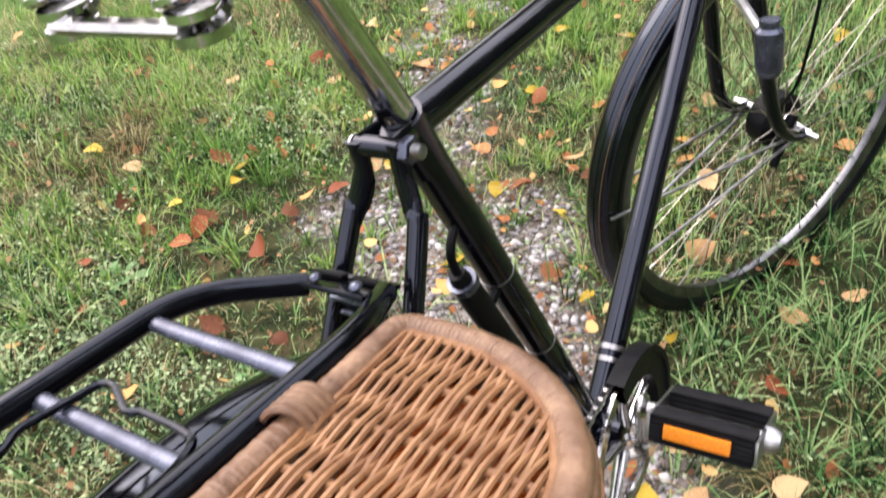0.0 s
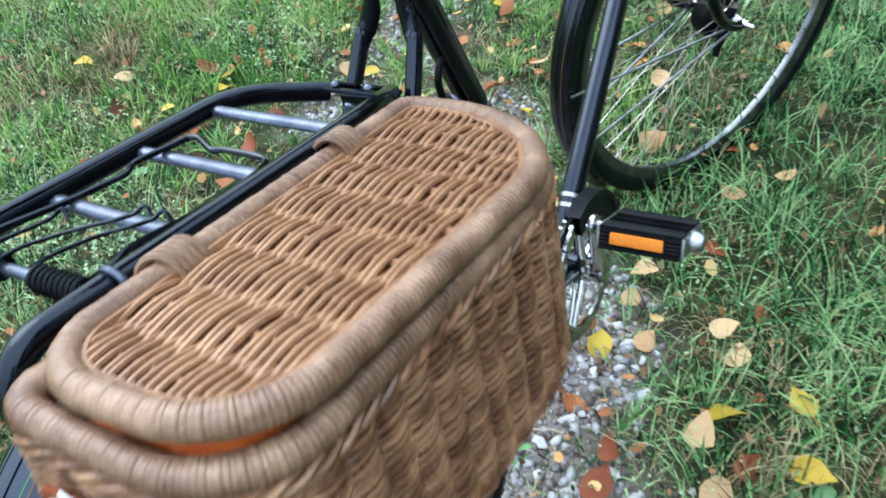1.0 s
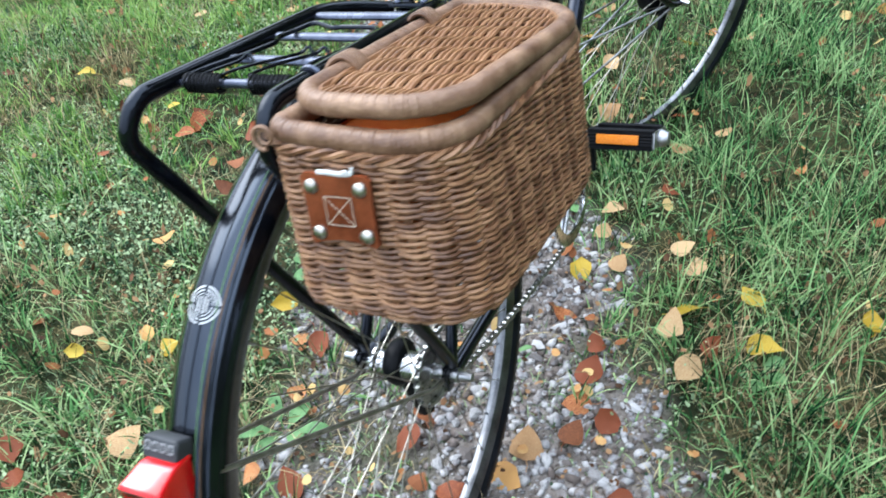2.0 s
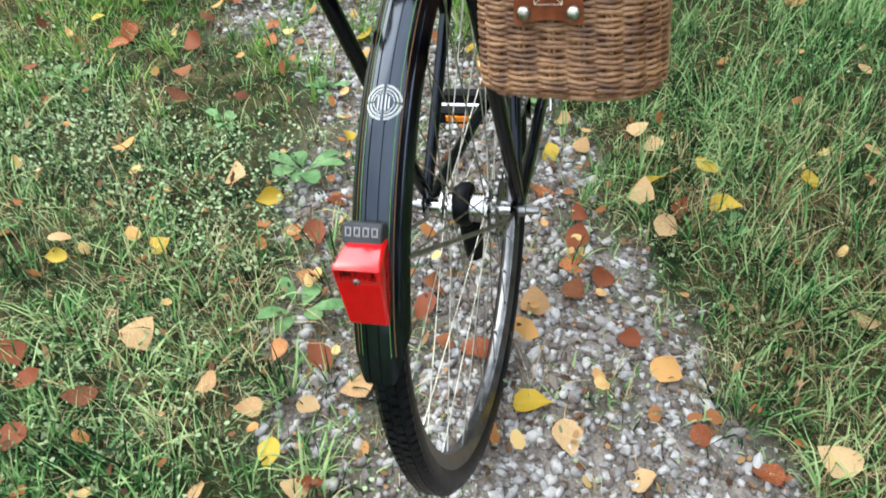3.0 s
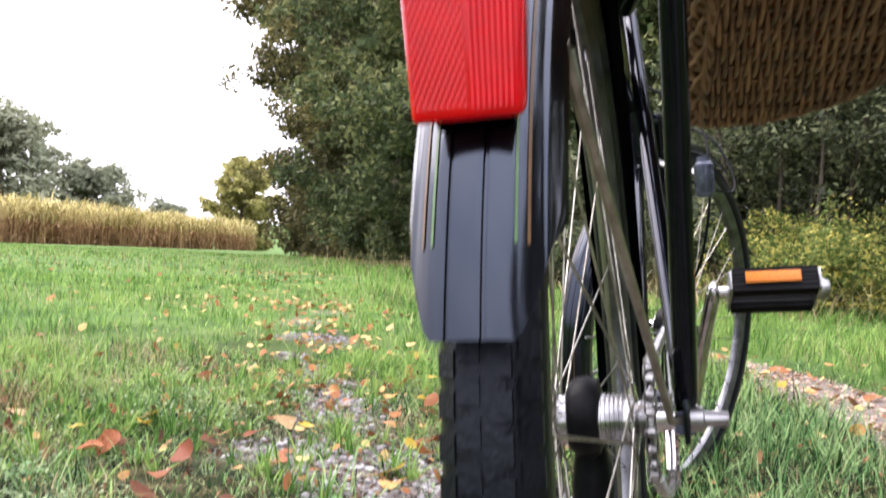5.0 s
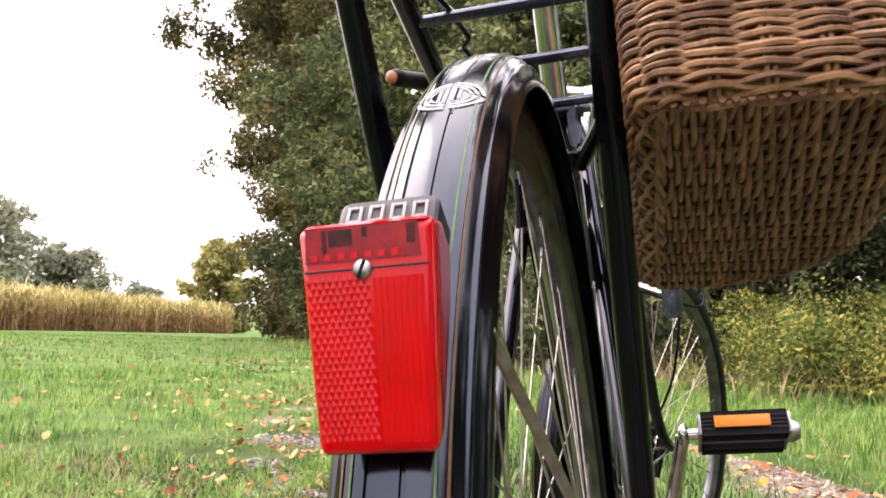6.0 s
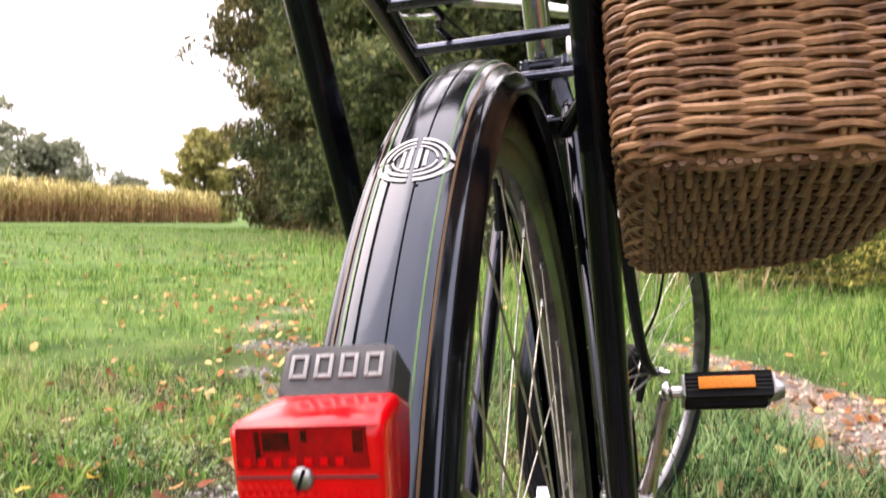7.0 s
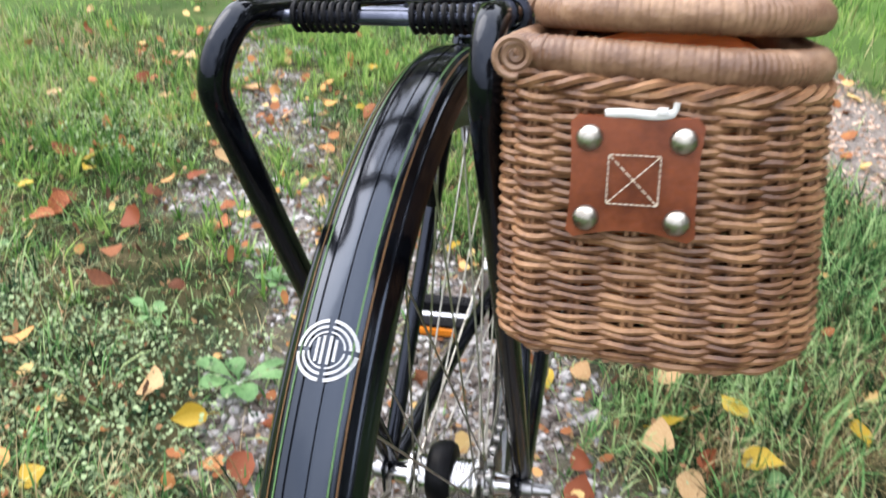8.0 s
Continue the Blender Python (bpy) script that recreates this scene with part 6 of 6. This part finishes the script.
# ---- broad-leaved weeds ----
def weed(x, y, size, n, seed):
    r = random.Random(seed)
    root = tagged(new("weed"), "green broad-leaved rosette weed in the gravel", "weed", "weeds on the track")
    root.matrix_world = pose(x, y, float(land(x, y)), 0, 0, r.uniform(0, 360))
    for i in range(n):
        a = 360 / n * i + r.uniform(-18, 18)
        ln, wd, up = size * r.uniform(0.5, 1.15), size * r.uniform(0.28, 0.46), r.uniform(0.3, 1.1)
        vs = []
        for t, w in ((0, 0.08), (0.22, 0.14), (0.45, 0.75), (0.68, 1.0), (0.88, 0.8), (1.0, 0.25)):
            for s in (-1, 0, 1):
                vs.append((wd * w * s * 0.5, ln * t, ln * up * t * (1 - 0.62 * t) + 0.12 * wd * w * abs(s) + 0.003))
        fs = [(j * 3 + k, j * 3 + k + 1, (j + 1) * 3 + k + 1, (j + 1) * 3 + k) for j in range(5) for k in range(2)]
        ob = part("leaf", Geo().add(vs, fs), M_WEED, root)
        ob.matrix_local = pose(0, 0, 0, 0, 0, a)


for i, (x, y, s, n) in enumerate(((-0.280, 0.855, 0.080, 8), (-0.33, 0.485, 0.070, 6), (0.43, 0.50, 0.050, 5), (0.20, 0.98, 0.05, 6), (-0.20, 1.12, 0.05, 7), (0.05, 0.60, 0.03, 5), (-0.42, 1.05, 0.05, 7), (0.33, 1.10, 0.045, 6), (-0.75, 1.3, 0.06, 7))):
    weed(x, y, s, n, 90 + i)


# ---- trees ----
def tree(name, x, y, height, spread, mat, leaf, n, label, low=0.12, seed=1, trunk=0.16, category="tree", z0=None, flare=False):
    """A tapered trunk with limbs and a crown of many small leaves in clumps round the limb ends."""
    r = np.random.default_rng(seed)
    base = float(land(x, y)) - 0.05 if z0 is None else z0
    root = tagged(new(name), label, category)
    root.matrix_world = Matrix.Translation((x, y, base))
    wood = Geo()
    top = np.array((r.normal(0, 0.04) * height, r.normal(0, 0.04) * height, height * 0.93))
    spine = spline([(0, 0, 0), top * 0.35 + r.normal(0, 0.02, 3) * height, top * 0.7 + r.normal(0, 0.02, 3) * height, top], 6)
    wood.tube(spine, np.linspace(trunk, trunk * 0.12, len(spine)), 9)
    ends = []
    for k in range(26):
        t = low + (1 - low) * (k + 0.5) / 26
        s = spine[int(t * (len(spine) - 1))]
        a = k * 2.4 + r.normal(0, 0.3)
        # widest a third of the way up
        reach = spread * (0.16 + 1.04 * t if flare else 0.35 + 0.65 * math.sin(math.pi * min(1, 0.18 + 0.86 * t)) ** 0.8) * r.uniform(0.7, 1.1)
        e = s + np.array((math.cos(a) * reach, math.sin(a) * reach, reach * r.uniform(0.1, 0.55)))
        mid = (s + e) / 2 + (0, 0, -0.06 * reach)
        limb = spline([s, mid, e], 4)
        twig = Geo() if name == "sapling" else wood
        twig.tube(limb, np.linspace(trunk * 0.3 * (1.1 - t), trunk * 0.05, len(limb)), 6)
        if name == "sapling":
            part("limb", twig, M_BARK, root)
        ends += [(e, 0.42), (limb[5], 0.40), (limb[3], 0.3)]
    part("trunk", wood, M_BARK, root, "grey-brown trunk and limbs")
    c = np.array([e for e, _ in ends])
    sz = np.array([w for _, w in ends]) * spread * 0.75
    pick = r.integers(0, len(c), n)
    off = r.normal(0, 1, (n, 3))
    off = off / np.linalg.norm(off, axis=1)[:, None] * (r.random(n) ** 0.45)[:, None]
    sub = r.integers(0, 9, n)
    clump = r.normal(0, 0.55, (len(c), 9, 3))
    p = c[pick] + (clump[pick, sub] * 0.8 + off * 0.42) * sz[pick][:, None] * (1, 1, 0.8)
    p[:, 2] = np.maximum(p[:, 2], 0.15)
    d1, d2 = r.normal(0, 1, (n, 3)), r.normal(0, 1, (n, 3))
    d1 /= np.linalg.norm(d1, axis=1)[:, None]
    d2 -= d1 * (d1 * d2).sum(1)[:, None]
    d2 /= np.linalg.norm(d2, axis=1)[:, None]
    s = (leaf * r.uniform(0.6, 1.3, n))[:, None]
    v = np.stack([p - d1 * s, p + d2 * s * 0.9, p + d1 * s], 1)
    me = bpy.data.meshes.new("crown")
    v = v.reshape(-1, 3).astype(np.float32)
    me.vertices.add(len(v))
    me.vertices.foreach_set("co", v.ravel())
    me.loops.add(n * 3)
    me.loops.foreach_set("vertex_index", np.arange(n * 3, dtype=np.int32))
    me.polygons.add(n)
    me.polygons.foreach_set("loop_start", np.arange(n, dtype=np.int32) * 3)
    me.polygons.foreach_set("loop_total", np.full(n, 3, np.int32))
    me.update(calc_edges=True)
    me.materials.append(mat)
    crown = new("crown", me)
    crown.parent = root
    return root


# x, y, height, spread, leaf size, leaves
TREES = (
    (4.4, 13.0, 6.4, 2.4, 0.075, 40000), (6.6, 11.5, 6.4, 2.6, 0.075, 40000), (3.7, 18.0, 8.8, 2.9, 0.085, 46000), (7.5, 16.0, 8.6, 3.2, 0.10, 34000), (3.0, 24.0, 11.8, 3.3, 0.10, 46000), (2.0, 31.0, 15.2, 4.6, 0.125, 50000),
    (1.2, 39.0, 20.0, 4.8, 0.15, 50000), (1.7, 36.0, 14.0, 2.8, 0.12, 36000), (9.5, 13.0, 7.6, 3.2, 0.10, 30000), (12.5, 11.0, 7.6, 3.2, 0.10, 26000), (15.5, 10.0, 8.0, 3.4, 0.11, 24000),
    (6.5, 23.0, 11.0, 4.0, 0.24, 15000), (6.5, 31.0, 14.5, 5.0, 0.32, 15000), (5.0, 44.0, 20.0, 6.5, 0.42, 15000), (12.0, 20.0, 10.5, 4.5, 0.26, 13000),
    # unseen trees, added to block sky light and reflections from right and rear
    (8.0, 5.0, 7.0, 3.0, 0.11, 18000), (6.8, 0.5, 8.0, 3.2, 0.12, 18000), (6.4, -4.0, 9.0, 3.2, 0.12, 18000), (7.0, -9.0, 10.0, 3.4, 0.13, 18000), (2.0, -12.0, 10.0, 3.2, 0.13, 18000))
for i, (x, y, h, s, lf, count) in enumerate(TREES):
    tree("tree", x, y, h, s, M_TURNING if 28 < y < 40 else M_FOLIAGE, lf, count, "tall olive-brown tree turning in autumn beside the lane" if 28 < y < 40 else "dense dark green leafy tree beside the lane", low=0.04, seed=20 + i, trunk=0.12 + 0.006 * h, flare=y > 28)
# slender stems at the edge of the hedge
for i, (x, y, h) in enumerate(((4.35, 7.7, 3.2), (4.75, 7.9, 3.6), (5.0, 7.5, 3.0), (5.35, 7.8, 3.8), (5.65, 7.6, 3.2), (6.1, 7.4, 3.6))):
    tree("sapling", x, y, h, 0.75, M_HEDGE, 0.04, 1800, "slender leaning sapling with a thin grey trunk", low=0.45, seed=160 + i, trunk=0.035, category="tree")
# yellowing shrubs in front of the hedge
for i, (x, y, h, s) in enumerate(((4.0, 5.6, 0.55, 0.7), (5.0, 5.2, 0.6, 0.7), (5.9, 5.0, 0.55, 0.7), (4.4, 6.8, 0.8, 0.9), (6.8, 5.6, 0.7, 0.8), (5.6, 6.6, 0.8, 0.9))):
    tree("shrub", x, y, h, s, M_YELLOWSHRUB, 0.026, 5500, "yellowing flowering shrub at the edge of the hedge", low=0.05, seed=60 + i, trunk=0.02, category="shrub")
for i, (x, y, h, s) in enumerate(((3.2, 9.5, 1.6, 1.2), (4.8, 8.6, 2.6, 1.6), (7.0, 8.0, 3.4, 1.8), (9.0, 7.2, 3.6, 1.9), (11.0, 6.2, 3.6, 1.9), (5.8, 9.6, 3.5, 1.8), (8.2, 9.4, 4.0, 2.0), (10.6, 8.6, 4.0, 2.0))):
    tree("bush", x, y, h, s, M_HEDGE, 0.05, 10000, "dark leafy hedge bush with thin branches", low=0.03, seed=80 + i, trunk=0.05, category="bush")
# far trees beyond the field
for i, (x, y, h, s, m) in enumerate(((-26, 84, 12, 6, M_HAZEFOLIAGE), (-33, 88, 15.5, 7.5, M_HAZEFOLIAGE), (-19, 92, 8, 4.5, M_HAZEFOLIAGE), (-45, 86, 14, 8, M_HAZEFOLIAGE), (-3.7, 78, 8.4, 2.7, M_OLIVE), (-14, 110, 5, 3, M_HAZEFOLIAGE))):
    tree("tree", x, y, h, s, m, 0.36, 8500, "olive-green tree far beyond the field" if m is M_OLIVE else "grey-green tree far beyond the field, haze mixed into its leaf colour", low=0.05, seed=120 + i, trunk=0.3)

# ---- corn field ----
n = 6500
a, dep = rng.random(n), rng.random(n) ** 1.6 * 16
ex, ey = -34 + 31.5 * a, 27 + 43 * a
x = ex - dep * 0.75 + rng.normal(0, 0.15, n)
y = ey + dep * 0.65 + rng.normal(0, 0.15, n)
h = rng.uniform(2.5, 3.1, n) * (1.16 - 0.30 * a)
hd = rng.uniform(0, 6.28, n)
z = land(x, y)
stalk, k = blades(x, y, z, h, np.full(n, 0.05), rng.uniform(0, 0.08, n), hd, pieces=2), 0
for name, mat, label, levels in (("corn", M_CORN, "ripe yellow-green corn tops standing in a field", (0.5, 0.62, 0.74, 0.84)), ("corn_stalks", M_CORNDRY, "withered brown lower leaves and stalks of the corn", (0.06, 0.18, 0.3, 0.4))):
    V, F, k = [], [], 0
    if mat is M_CORNDRY:
        V.append(stalk[0]), F.append(stalk[1])
        k = len(stalk[0])
    for j, level in enumerate(levels):
        zz = z + h * (level + rng.uniform(-0.06, 0.06, n))
        v, f = blades(x, y, zz, h * rng.uniform(0.2, 0.36, n), rng.uniform(0.05, 0.11, n), rng.uniform(0.4, 1.3, n), hd + j * 2.5 + rng.normal(0, 0.4, n), 0.6, 2)
        V.append(v), F.append(f + k)
        k += len(v)
    stuff(name, np.concatenate(V), np.concatenate(F), mat, label, "corn field")

# ---- single stones by the tyre, pieces of the ground ----
stone_meshes = []
for i in range(6):
    v, f = pebbles(np.zeros(1), np.zeros(1), np.zeros(1), np.ones(1))
    me = bpy.data.meshes.new("stone")
    me.from_pydata(v.reshape(-1, 3).tolist(), [], f.tolist())
    me.materials.append(M_STONEPIECE)
    stone_meshes.append(me)
made = 0
while made < 300:
    x, y = random.uniform(-0.4, 0.34), random.uniform(-0.1, 0.95)
    if random.random() > float(bare(x, y)) ** 2:
        continue
    ob = new("stone", random.choice(stone_meshes))
    s = random.uniform(0.0060, 0.0125)
    ob.parent = ground
    ob.matrix_local = pose(x, y, float(land(x, y)) + s * 0.3, random.uniform(-20, 20), random.uniform(-20, 20), random.uniform(0, 360)) @ Matrix.Diagonal((s, s, s, 1))
    made += 1
